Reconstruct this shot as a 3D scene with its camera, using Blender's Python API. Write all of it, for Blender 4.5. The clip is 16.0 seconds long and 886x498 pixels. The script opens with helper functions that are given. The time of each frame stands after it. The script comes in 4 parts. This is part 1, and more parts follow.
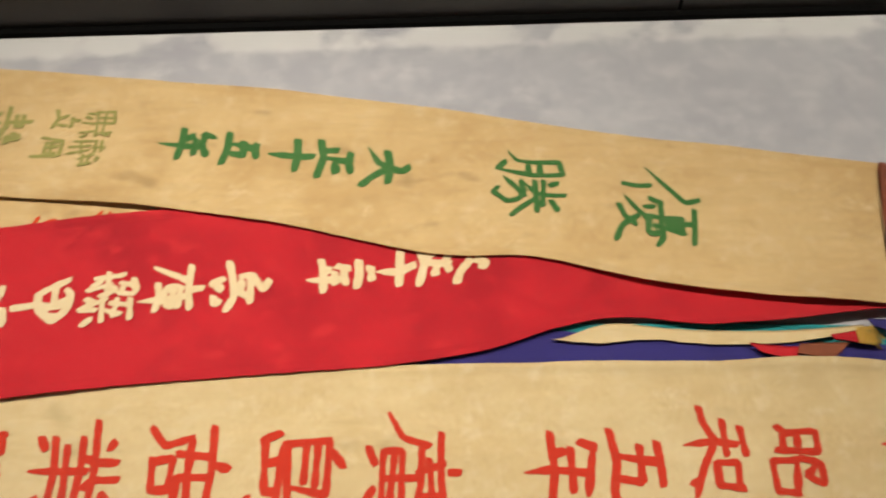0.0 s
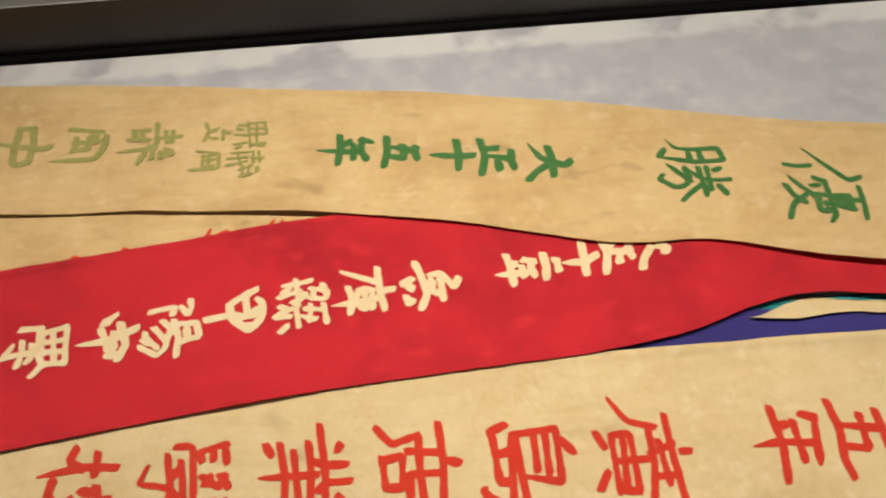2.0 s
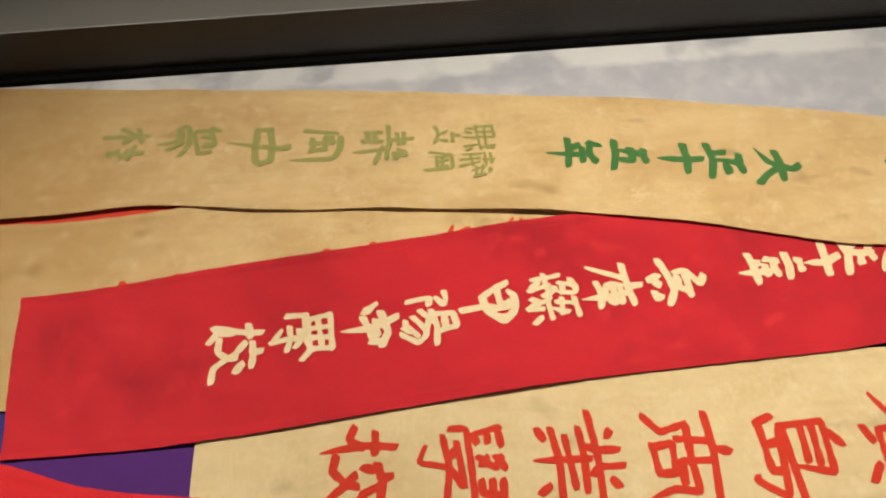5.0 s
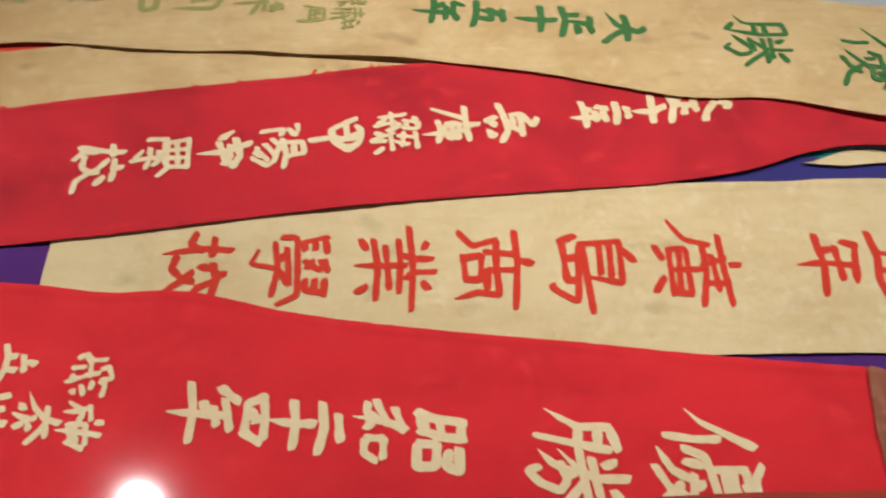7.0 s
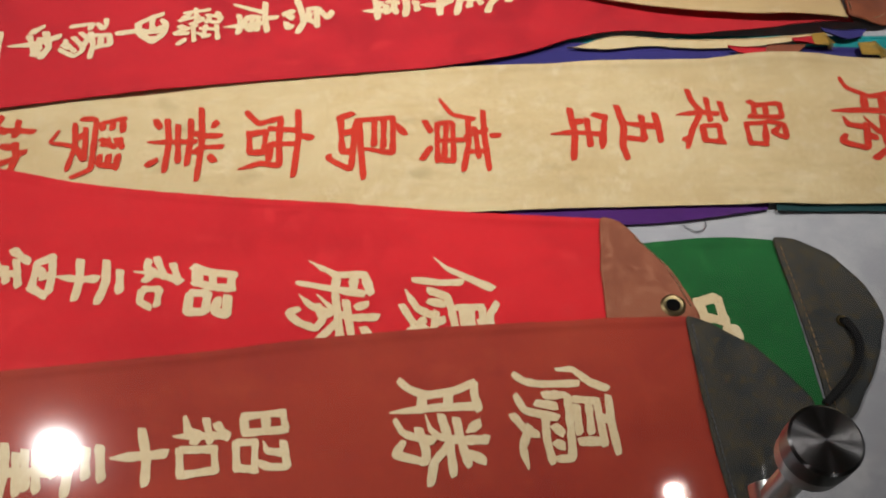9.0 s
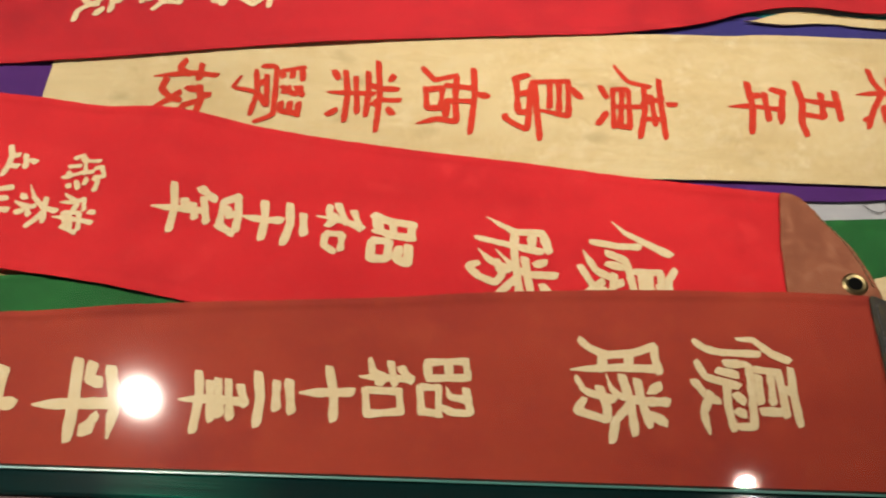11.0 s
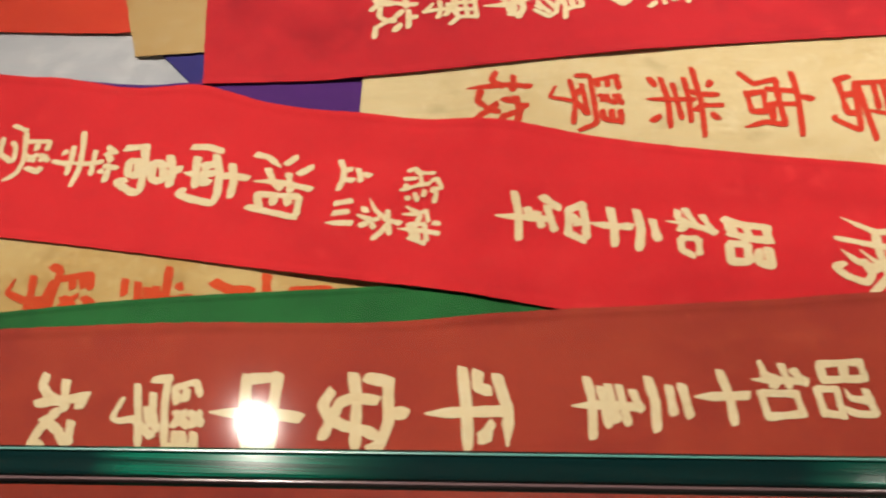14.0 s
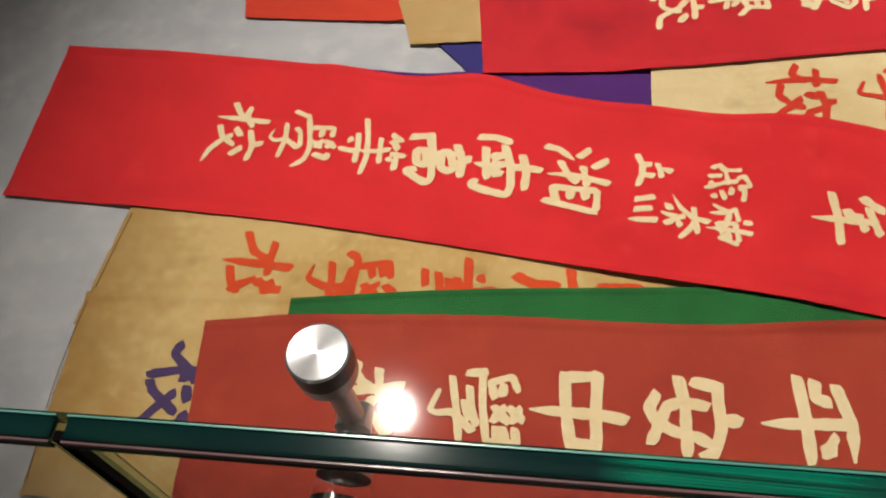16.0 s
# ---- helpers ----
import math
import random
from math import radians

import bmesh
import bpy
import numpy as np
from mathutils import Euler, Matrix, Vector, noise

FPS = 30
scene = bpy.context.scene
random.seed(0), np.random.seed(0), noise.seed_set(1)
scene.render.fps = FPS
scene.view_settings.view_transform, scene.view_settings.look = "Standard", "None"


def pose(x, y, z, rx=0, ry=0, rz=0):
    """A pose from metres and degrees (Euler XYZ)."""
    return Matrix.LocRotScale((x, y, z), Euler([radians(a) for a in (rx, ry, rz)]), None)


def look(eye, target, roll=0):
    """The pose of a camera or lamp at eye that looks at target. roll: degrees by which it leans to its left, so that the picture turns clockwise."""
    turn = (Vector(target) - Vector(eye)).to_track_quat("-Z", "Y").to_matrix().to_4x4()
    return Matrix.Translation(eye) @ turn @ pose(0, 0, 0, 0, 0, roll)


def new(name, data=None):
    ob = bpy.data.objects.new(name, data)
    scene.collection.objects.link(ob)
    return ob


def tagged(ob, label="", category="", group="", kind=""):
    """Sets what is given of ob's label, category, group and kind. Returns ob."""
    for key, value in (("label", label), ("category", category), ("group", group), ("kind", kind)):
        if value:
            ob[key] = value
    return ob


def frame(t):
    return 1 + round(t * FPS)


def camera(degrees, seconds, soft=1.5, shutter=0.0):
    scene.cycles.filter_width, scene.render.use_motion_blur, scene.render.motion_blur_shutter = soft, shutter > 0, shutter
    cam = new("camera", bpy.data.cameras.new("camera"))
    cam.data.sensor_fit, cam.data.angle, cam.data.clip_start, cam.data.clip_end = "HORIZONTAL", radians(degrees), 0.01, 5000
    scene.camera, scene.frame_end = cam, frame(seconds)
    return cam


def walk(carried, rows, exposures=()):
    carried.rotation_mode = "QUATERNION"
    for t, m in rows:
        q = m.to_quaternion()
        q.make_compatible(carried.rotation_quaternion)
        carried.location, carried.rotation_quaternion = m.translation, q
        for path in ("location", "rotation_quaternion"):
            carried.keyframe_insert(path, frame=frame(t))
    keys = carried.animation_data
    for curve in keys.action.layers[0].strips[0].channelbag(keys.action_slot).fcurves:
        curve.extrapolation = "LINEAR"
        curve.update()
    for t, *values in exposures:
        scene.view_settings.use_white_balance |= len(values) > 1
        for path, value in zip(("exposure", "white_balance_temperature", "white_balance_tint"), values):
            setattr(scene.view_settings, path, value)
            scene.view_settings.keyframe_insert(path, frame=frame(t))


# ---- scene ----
cam = camera(52.0, 16.0, soft=1.85, shutter=0.3)
PATH = [
    (0, (0.014, -0.039, 1.28), (-0.061, 1.104, -0.36), -4.1),
    (0.5, (0.036, -0.032, 1.282), (0.076, 1.107, -0.361), -2.0),
    (1, (0.005, -0.044, 1.284), (0.019, 1.11, -0.349), -1.9),
    (1.5, (-0.06, -0.048, 1.285), (-0.045, 1.108, -0.347), -3.4),
    (2, (-0.113, -0.049, 1.285), (-0.108, 1.114, -0.342), -4.1),
    (2.5, (-0.155, -0.048, 1.283), (-0.169, 1.118, -0.342), -4.7),
    (3, (-0.163, -0.046, 1.284), (-0.238, 1.124, -0.337), -5.1),
    (3.5, (-0.161, -0.05, 1.288), (-0.26, 1.14, -0.317), -4.4),
    (4, (-0.205, -0.054, 1.296), (-0.242, 1.161, -0.291), -4.7),
    (4.2, (-0.231, -0.059, 1.299), (-0.278, 1.16, -0.287), -5.2),
    (6.3, (-0.208, -0.11, 1.298), (-0.363, 1.038, -0.332), -7.0),
    (6.5, (-0.187, -0.127, 1.295), (-0.333, 1.014, -0.345), -6.2),
    (7, (-0.137, -0.159, 1.281), (-0.233, 0.981, -0.36), -4.6),
    (7.5, (-0.114, -0.173, 1.277), (-0.075, 0.961, -0.369), -3.6),
    (8, (-0.08, -0.203, 1.28), (0.014, 0.904, -0.383), -3.7),
    (8.2, (-0.048, -0.215, 1.283), (0.018, 0.904, -0.373), -3.6),
    (10.3, (-0.027, -0.241, 1.282), (-0.071, 0.767, -0.445), -1.3),
    (10.5, (-0.05, -0.242, 1.284), (-0.112, 0.775, -0.437), -1.5),
    (11, (-0.102, -0.249, 1.284), (-0.221, 0.795, -0.418), -3.3),
    (11.5, (-0.147, -0.254, 1.282), (-0.291, 0.802, -0.411), -4.7),
    (12, (-0.187, -0.26, 1.279), (-0.324, 0.799, -0.412), -4.8),
    (12.5, (-0.199, -0.264, 1.277), (-0.326, 0.794, -0.416), -4.2),
    (13, (-0.181, -0.266, 1.283), (-0.341, 0.795, -0.405), -4.3),
    (13.5, (-0.202, -0.27, 1.288), (-0.399, 0.816, -0.38), -4.8),
    (14, (-0.285, -0.269, 1.286), (-0.472, 0.818, -0.382), -7.4),
    (14.5, (-0.348, -0.273, 1.289), (-0.588, 0.796, -0.384), -8.2),
    (15, (-0.377, -0.274, 1.286), (-0.68, 0.797, -0.375), -10.8),
    (15.5, (-0.398, -0.273, 1.289), (-0.74, 0.781, -0.376), -12.5),
    (16, (-0.406, -0.272, 1.288), (-0.797, 0.778, -0.369), -14.2),
]
EXPOSURES = [(0, -0.22, 6250, 12), (4.2, -0.16, 6250, 12), (6.4, -0.2, 6200, 11), (7.0, -0.25, 5550, 12), (8.2, -0.26, 5450, 12), (10.3, -0.13, 6150, 11), (12.0, 0.0, 6250, 10), (16.0, -0.02, 6050, 10)]
walk(cam, [(t, look(eye, target, roll)) for t, eye, target, roll in PATH], EXPOSURES)

# ---- world, lamps, exposure ----
TABLE = 0.847
CEIL = 2.75
GLASS = 1.04
world = bpy.data.worlds.new("world")
world.use_nodes = True
world.node_tree.nodes["Background"].inputs[0].default_value = (1.0, 0.9, 0.78, 1)
world.node_tree.nodes["Background"].inputs[1].default_value = 0.02
scene.world = world
# each lamp: place on the ceiling, the spot that it is aimed at, watts, beam in degrees
LAMPS = [((-0.905, 0.505), (-0.345, 0.085), 203.0, 34), ((0.454, 0.382), (0.15, 0.39), 148.0, 32),
         # four wide lamps out of view, added to fill the shadows
         ((-2.2, 0.62), (-2.2, 0.6), 26.0, 120), ((1.7, 0.24), (1.7, 0.2), 26.0, 120), ((-1.3, -1.7), (-1.3, -1.7), 26.0, 120), ((0.9, -1.7), (0.9, -1.7), 26.0, 120)]
LAMP_COLOUR = (1.0, 0.88, 0.73)


# ---- materials ----
def nodes_of(name):
    m = bpy.data.materials.new(name)
    m.use_nodes = True
    t = m.node_tree
    return m, t, t.nodes["Principled BSDF"]


def add(t, kind, **kw):
    n = t.nodes.new(kind)
    for k, v in kw.items():
        n.inputs[k].default_value = v
    return n


def mixed(t, fac, a, b, mode="MIX"):
    n = t.nodes.new("ShaderNodeMix")
    n.data_type, n.blend_type = "RGBA", mode
    for sock, v in ((n.inputs[0], fac), (n.inputs[6], a), (n.inputs[7], b)):
        if isinstance(v, bpy.types.NodeSocket):
            t.links.new(v, sock)
        elif isinstance(v, (int, float)):
            sock.default_value = v
        else:
            sock.default_value = (*v, 1)
    return n.outputs[2]


def ramp(t, value, lo, hi):
    n = t.nodes.new("ShaderNodeMapRange")
    n.inputs["From Min"].default_value, n.inputs["From Max"].default_value = lo, hi
    t.links.new(value, n.inputs["Value"])
    return n.outputs["Result"]


def noise_of(t, coord, scale, detail=4.0, rough=0.55, stretch=None):
    src = coord
    if stretch:
        mp = t.nodes.new("ShaderNodeMapping")
        mp.inputs["Scale"].default_value = stretch
        t.links.new(coord, mp.inputs["Vector"])
        src = mp.outputs[0]
    n = add(t, "ShaderNodeTexNoise", Scale=scale, Detail=detail, Roughness=rough)
    t.links.new(src, n.inputs["Vector"])
    return n.outputs["Fac"]


def cloth(name, base, stain, worn, stain_amount=0.5, rough=0.85, sheen=0.15, weave=1.0, darkened=None, spots=0.12):
    """Woven cloth: thread relief, fine streaks along the weft, large soft stains."""
    m, t, p = nodes_of(name)
    c = t.nodes.new("ShaderNodeTexCoord").outputs["Object"]
    big = noise_of(t, c, 17, 6, 0.65)
    mid = noise_of(t, c, 85, 6, 0.7)
    pile = noise_of(t, c, 330, 4, 0.7)
    fine = noise_of(t, c, 900, 2, 0.6, (1, 0.35, 1))
    streak = noise_of(t, c, 160, 3, 0.6, (0.12, 1, 1))
    col = mixed(t, ramp(t, big, 0.42, 0.64), base, stain)
    col = mixed(t, ramp(t, mid, 0.52, 0.72), col, worn)
    col = mixed(t, 0.09, col, mixed(t, ramp(t, pile, 0.3, 0.7), (0.1, 0.1, 0.1), (0.9, 0.9, 0.9)), "OVERLAY")
    col = mixed(t, stain_amount * 0.35, col, mixed(t, streak, tuple(x * 0.62 for x in base), tuple(min(1, x * 1.25) for x in base)))
    col = mixed(t, 0.09, col, mixed(t, ramp(t, fine, 0.3, 0.7), (0, 0, 0), (1, 1, 1)), "OVERLAY")
    specks = noise_of(t, c, 46, 2, 0.5, (0.6, 1, 1))
    weak = t.nodes.new("ShaderNodeMath")
    weak.operation = "MULTIPLY"
    weak.inputs[1].default_value = spots
    t.links.new(ramp(t, specks, 0.64, 0.76), weak.inputs[0])
    col = mixed(t, weak.outputs[0], col, tuple(x * 0.5 for x in stain))
    if darkened:
        xyz = t.nodes.new("ShaderNodeSeparateXYZ")
        t.links.new(c, xyz.inputs[0])
        far = t.nodes.new("ShaderNodeMath")
        far.operation = "MULTIPLY_ADD"
        far.inputs[1].default_value = 0.09
        t.links.new(mid, far.inputs[0]), t.links.new(xyz.outputs[0], far.inputs[2])
        col = mixed(t, ramp(t, far.outputs[0], darkened[1] + 0.045, darkened[0] + 0.045), col, mixed(t, 0.75, col, (0.30, 0.15, 0.03)))
    t.links.new(col, p.inputs["Base Color"])
    p.inputs["Roughness"].default_value = rough
    p.inputs["Specular IOR Level"].default_value = 0.2
    p.inputs["Sheen Weight"].default_value = sheen
    p.inputs["Sheen Roughness"].default_value = 0.5
    wx = add(t, "ShaderNodeTexWave", Scale=360.0, Distortion=1.2)
    wy = add(t, "ShaderNodeTexWave", Scale=300.0, Distortion=1.2)
    wy.bands_direction = "Y"
    t.links.new(c, wx.inputs["Vector"]), t.links.new(c, wy.inputs["Vector"])
    height = mixed(t, 0.5, wx.outputs["Color"], wy.outputs["Color"])
    height = mixed(t, 0.45, height, mid)
    b = add(t, "ShaderNodeBump", Strength=0.35 * weave, Distance=0.0006)
    t.links.new(height, b.inputs["Height"])
    t.links.new(b.outputs[0], p.inputs["Normal"])
    return m


def leather(name, base, dark, light):
    m, t, p = nodes_of(name)
    c = t.nodes.new("ShaderNodeTexCoord").outputs["Object"]
    big = noise_of(t, c, 35, 6, 0.65)
    mid = noise_of(t, c, 190, 5, 0.7)
    col = mixed(t, ramp(t, big, 0.44, 0.58), base, dark)
    col = mixed(t, ramp(t, mid, 0.50, 0.66), col, light)
    t.links.new(col, p.inputs["Base Color"])
    t.links.new(ramp(t, mid, -1.6, 1.2), p.inputs["Roughness"])
    p.inputs["Specular IOR Level"].default_value = 0.35
    v = add(t, "ShaderNodeTexVoronoi", Scale=700.0)
    t.links.new(c, v.inputs["Vector"])
    b = add(t, "ShaderNodeBump", Strength=0.5, Distance=0.0008)
    t.links.new(mixed(t, 0.6, v.outputs["Distance"], mid), b.inputs["Height"])
    t.links.new(b.outputs[0], p.inputs["Normal"])
    return m


def plain(name, base, rough=0.6, metal=0.0, vary=0.15, scale=8.0, bump=0.05):
    m, t, p = nodes_of(name)
    c = t.nodes.new("ShaderNodeTexCoord").outputs["Object"]
    big = noise_of(t, c, scale, 6, 0.6)
    fine = noise_of(t, c, scale * 25, 4, 0.6)
    col = mixed(t, big, tuple(x * (1 - vary) for x in base), tuple(min(1, x * (1 + vary)) for x in base))
    t.links.new(col, p.inputs["Base Color"])
    p.inputs["Roughness"].default_value, p.inputs["Metallic"].default_value = rough, metal
    b = add(t, "ShaderNodeBump", Strength=bump * 4, Distance=0.001)
    t.links.new(fine, b.inputs["Height"])
    t.links.new(b.outputs[0], p.inputs["Normal"])
    return m


def felt(name="backing_cloth", one=(0.36, 0.355, 0.385), two=(0.43, 0.425, 0.45), three=(0.51, 0.50, 0.515), size=9, lo=0.35, hi=0.65):
    """Pale grey backing cloth with a cloudy, slightly creased face."""
    m, t, p = nodes_of(name)
    c = t.nodes.new("ShaderNodeTexCoord").outputs["Object"]
    big = noise_of(t, c, size, 6, 0.65)
    mid = noise_of(t, c, 45, 6, 0.7)
    fine = noise_of(t, c, 600, 3, 0.7)
    col = mixed(t, ramp(t, big, lo, hi), one, two)
    col = mixed(t, ramp(t, mid, 0.45, 0.7), col, three)
    # paler band along the rear: reflected light put into the cloth's colour, in patches
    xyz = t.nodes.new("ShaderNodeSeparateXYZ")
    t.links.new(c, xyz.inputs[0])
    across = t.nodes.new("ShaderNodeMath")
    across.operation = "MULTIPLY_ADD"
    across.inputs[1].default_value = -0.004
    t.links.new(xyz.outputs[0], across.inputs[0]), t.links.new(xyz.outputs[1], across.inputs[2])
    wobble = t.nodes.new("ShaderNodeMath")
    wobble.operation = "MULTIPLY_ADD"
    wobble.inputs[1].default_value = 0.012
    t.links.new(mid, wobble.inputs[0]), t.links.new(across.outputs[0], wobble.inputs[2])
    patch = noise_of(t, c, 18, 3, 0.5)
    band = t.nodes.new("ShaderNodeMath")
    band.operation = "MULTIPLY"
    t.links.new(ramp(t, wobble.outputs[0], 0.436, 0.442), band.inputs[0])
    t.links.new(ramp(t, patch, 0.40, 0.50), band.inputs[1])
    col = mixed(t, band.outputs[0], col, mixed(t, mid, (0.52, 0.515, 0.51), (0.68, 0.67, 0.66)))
    col = mixed(t, 0.15, col, mixed(t, fine, (0, 0, 0), (1, 1, 1)), "OVERLAY")
    t.links.new(col, p.inputs["Base Color"])
    p.inputs["Roughness"].default_value = 0.9
    b = add(t, "ShaderNodeBump", Strength=0.3, Distance=0.001)
    t.links.new(mixed(t, 0.5, mid, fine), b.inputs["Height"])
    t.links.new(b.outputs[0], p.inputs["Normal"])
    return m


def clear_glass(name, tint, shine=1.0):
    m, t, p = nodes_of(name)
    t.nodes.remove(p)
    out = t.nodes["Material Output"]
    tr = add(t, "ShaderNodeBsdfTransparent", Color=(*tint, 1))
    gl = add(t, "ShaderNodeBsdfGlossy", Roughness=0.004)
    c = t.nodes.new("ShaderNodeTexCoord").outputs["Object"]
    smear = noise_of(t, c, 9, 5, 0.6)
    t.links.new(ramp(t, smear, -1.0, 40.0), gl.inputs["Roughness"])
    fr = add(t, "ShaderNodeLayerWeight", Blend=0.5)
    pw = t.nodes.new("ShaderNodeMath")
    pw.operation = "POWER"
    pw.inputs[1].default_value = 5.0
    t.links.new(fr.outputs["Facing"], pw.inputs[0])
    gloss = t.nodes.new("ShaderNodeMapRange")
    gloss.inputs["To Min"].default_value, gloss.inputs["To Max"].default_value = 0.04 * shine, shine
    t.links.new(pw.outputs[0], gloss.inputs["Value"])
    mx = t.nodes.new("ShaderNodeMixShader")
    t.links.new(gloss.outputs[0], mx.inputs[0])
    t.links.new(tr.outputs[0], mx.inputs[1]), t.links.new(gl.outputs[0], mx.inputs[2])
    t.links.new(mx.outputs[0], out.inputs["Surface"])
    return m


def edge_glass():
    """Polished edge of thick float glass: deep green, its highlights put into the colour as emerald stretches."""
    m, t, p = nodes_of("glass_edge")
    c = t.nodes.new("ShaderNodeTexCoord").outputs["Object"]
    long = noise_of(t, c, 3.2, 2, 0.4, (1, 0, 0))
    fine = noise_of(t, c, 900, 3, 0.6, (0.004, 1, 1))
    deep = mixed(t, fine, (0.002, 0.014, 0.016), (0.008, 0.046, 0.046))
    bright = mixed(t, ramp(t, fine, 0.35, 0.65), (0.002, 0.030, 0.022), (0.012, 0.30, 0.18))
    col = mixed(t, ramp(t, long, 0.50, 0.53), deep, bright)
    t.links.new(col, p.inputs["Base Color"])
    p.inputs["Roughness"].default_value = 0.07
    p.inputs["Specular IOR Level"].default_value = 0.6
    clear = add(t, "ShaderNodeBsdfTransparent", Color=(0.35, 0.62, 0.55, 1))
    half = t.nodes.new("ShaderNodeMixShader")
    half.inputs[0].default_value = 0.28
    t.links.new(p.outputs[0], half.inputs[1]), t.links.new(clear.outputs[0], half.inputs[2])
    t.links.new(half.outputs[0], t.nodes["Material Output"].inputs["Surface"])
    return m


def brushed(name, base, rough, lathe):
    m, t, p = nodes_of(name)
    c = t.nodes.new("ShaderNodeTexCoord").outputs["Object"]
    p.inputs["Metallic"].default_value = 1.0
    p.inputs["Roughness"].default_value = rough
    n = noise_of(t, c, 500, 3, 0.6)
    t.links.new(mixed(t, n, tuple(x * 0.85 for x in base), base), p.inputs["Base Color"])
    if lathe:
        p.inputs["Anisotropic"].default_value = 0.95
        p.inputs["Anisotropic Rotation"].default_value = 0.25
        tg = t.nodes.new("ShaderNodeTangent")
        tg.direction_type, tg.axis = "RADIAL", "Z"
        t.links.new(tg.outputs[0], p.inputs["Tangent"])
    return m


def glow(name, colour, strength):
    m, t, p = nodes_of(name)
    p.inputs["Emission Color"].default_value = (*colour, 1)
    p.inputs["Emission Strength"].default_value = strength
    return m


# CREAM's darker left end is the lamps' falloff put into the colour
CREAM = cloth("cream_cotton", (0.64, 0.45, 0.215), (0.49, 0.31, 0.125), (0.70, 0.54, 0.31), 1.0, darkened=(-0.64, -0.38), spots=0.55)
CREAM_PALE = cloth("pale_cream_cotton", (0.66, 0.51, 0.28), (0.57, 0.41, 0.20), (0.72, 0.59, 0.37), 0.9, spots=0.35)
CREAM_AGED = cloth("aged_ochre_cotton", (0.58, 0.40, 0.165), (0.44, 0.25, 0.07), (0.62, 0.46, 0.22), 0.9, darkened=(-0.73, -0.655), spots=0.4)
RED = cloth("crimson_wool", (0.53, 0.015, 0.023), (0.34, 0.008, 0.016), (0.62, 0.028, 0.032), 0.8, 0.8, 0.1)
SCARLET = cloth("scarlet_wool", (0.66, 0.018, 0.023), (0.55, 0.013, 0.019), (0.70, 0.032, 0.034), 0.6, 0.8, 0.1)
VERMILION = cloth("vermilion_wool", (0.60, 0.045, 0.018), (0.52, 0.035, 0.016), (0.64, 0.06, 0.022), 0.4, 0.8, 0.1)
RUST = cloth("faded_brick_red_wool", (0.37, 0.044, 0.022), (0.29, 0.028, 0.019), (0.42, 0.062, 0.03), 0.6, 0.8, 0.1)
NAVY = cloth("navy_wool", (0.035, 0.028, 0.17), (0.028, 0.022, 0.13), (0.045, 0.035, 0.20), 0.4)
PURPLE = cloth("purple_wool", (0.075, 0.016, 0.15), (0.06, 0.012, 0.12), (0.09, 0.02, 0.18), 0.4)
TEAL = cloth("teal_wool", (0.02, 0.26, 0.27), (0.018, 0.2, 0.21), (0.03, 0.3, 0.3), 0.4)
DARKTEAL = cloth("dark_teal_wool", (0.012, 0.05, 0.055), (0.01, 0.04, 0.04), (0.02, 0.06, 0.06), 0.4)
GREEN = cloth("green_wool", (0.018, 0.13, 0.03), (0.013, 0.09, 0.021), (0.03, 0.165, 0.04), 0.4)
INK_GREEN = cloth("green_dye", (0.045, 0.145, 0.035), (0.06, 0.17, 0.045), (0.09, 0.19, 0.06), 0.3, weave=0.6)
INK_PALEGREEN = cloth("faded_green_dye", (0.31, 0.285, 0.085), (0.27, 0.265, 0.08), (0.40, 0.33, 0.13), 0.3, weave=0.6)
INK_RED = cloth("red_dye", (0.56, 0.035, 0.014), (0.50, 0.03, 0.012), (0.60, 0.06, 0.025), 0.3, weave=0.6)
INK_ORANGE = cloth("orange_red_dye", (0.62, 0.065, 0.014), (0.56, 0.055, 0.012), (0.64, 0.09, 0.025), 0.3, weave=0.6)
INK_VIOLET = cloth("violet_dye", (0.07, 0.04, 0.12), (0.06, 0.035, 0.10), (0.09, 0.055, 0.14), 0.3, weave=0.6)
INK_CREAM = cloth("cream_paint", (0.74, 0.59, 0.36), (0.70, 0.53, 0.30), (0.78, 0.64, 0.42), 0.3, weave=0.6)
TAN = leather("tan_leather", (0.23, 0.062, 0.024), (0.16, 0.042, 0.018), (0.28, 0.085, 0.034))
TERRACOTTA = leather("terracotta_leather", (0.30, 0.095, 0.045), (0.24, 0.07, 0.032), (0.37, 0.14, 0.075))
GREYHIDE = leather("grey_brown_leather", (0.048, 0.042, 0.032), (0.024, 0.026, 0.027), (0.088, 0.066, 0.032))
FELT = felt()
BRASS = brushed("aged_brass", (0.42, 0.32, 0.16), 0.35, False)
GOLD = plain("gold_fringe", (0.70, 0.46, 0.10), 0.32, 0.5, 0.4, 320, 0.1)
CORD = plain("black_cord", (0.012, 0.011, 0.012), 0.8, 0, 0.3, 300, 0.3)
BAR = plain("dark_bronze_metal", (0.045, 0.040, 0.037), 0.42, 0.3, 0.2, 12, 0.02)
# rail's top face: lamplight from above put into a paler grey
RAIL_TOP_LIT = plain("lit_rail_top_grey", (0.16, 0.15, 0.135), 0.5, 0, 0.12, 6, 0.03)
GAP = plain("black_gasket", (0.004, 0.004, 0.004), 1.0, 0, 0.2, 40, 0.05)
GAP.node_tree.nodes["Principled BSDF"].inputs["Specular IOR Level"].default_value = 0.05
STEEL = brushed("turned_steel", (0.24, 0.24, 0.245), 0.28, True)
SATIN = brushed("satin_steel", (0.62, 0.61, 0.60), 0.34, False)
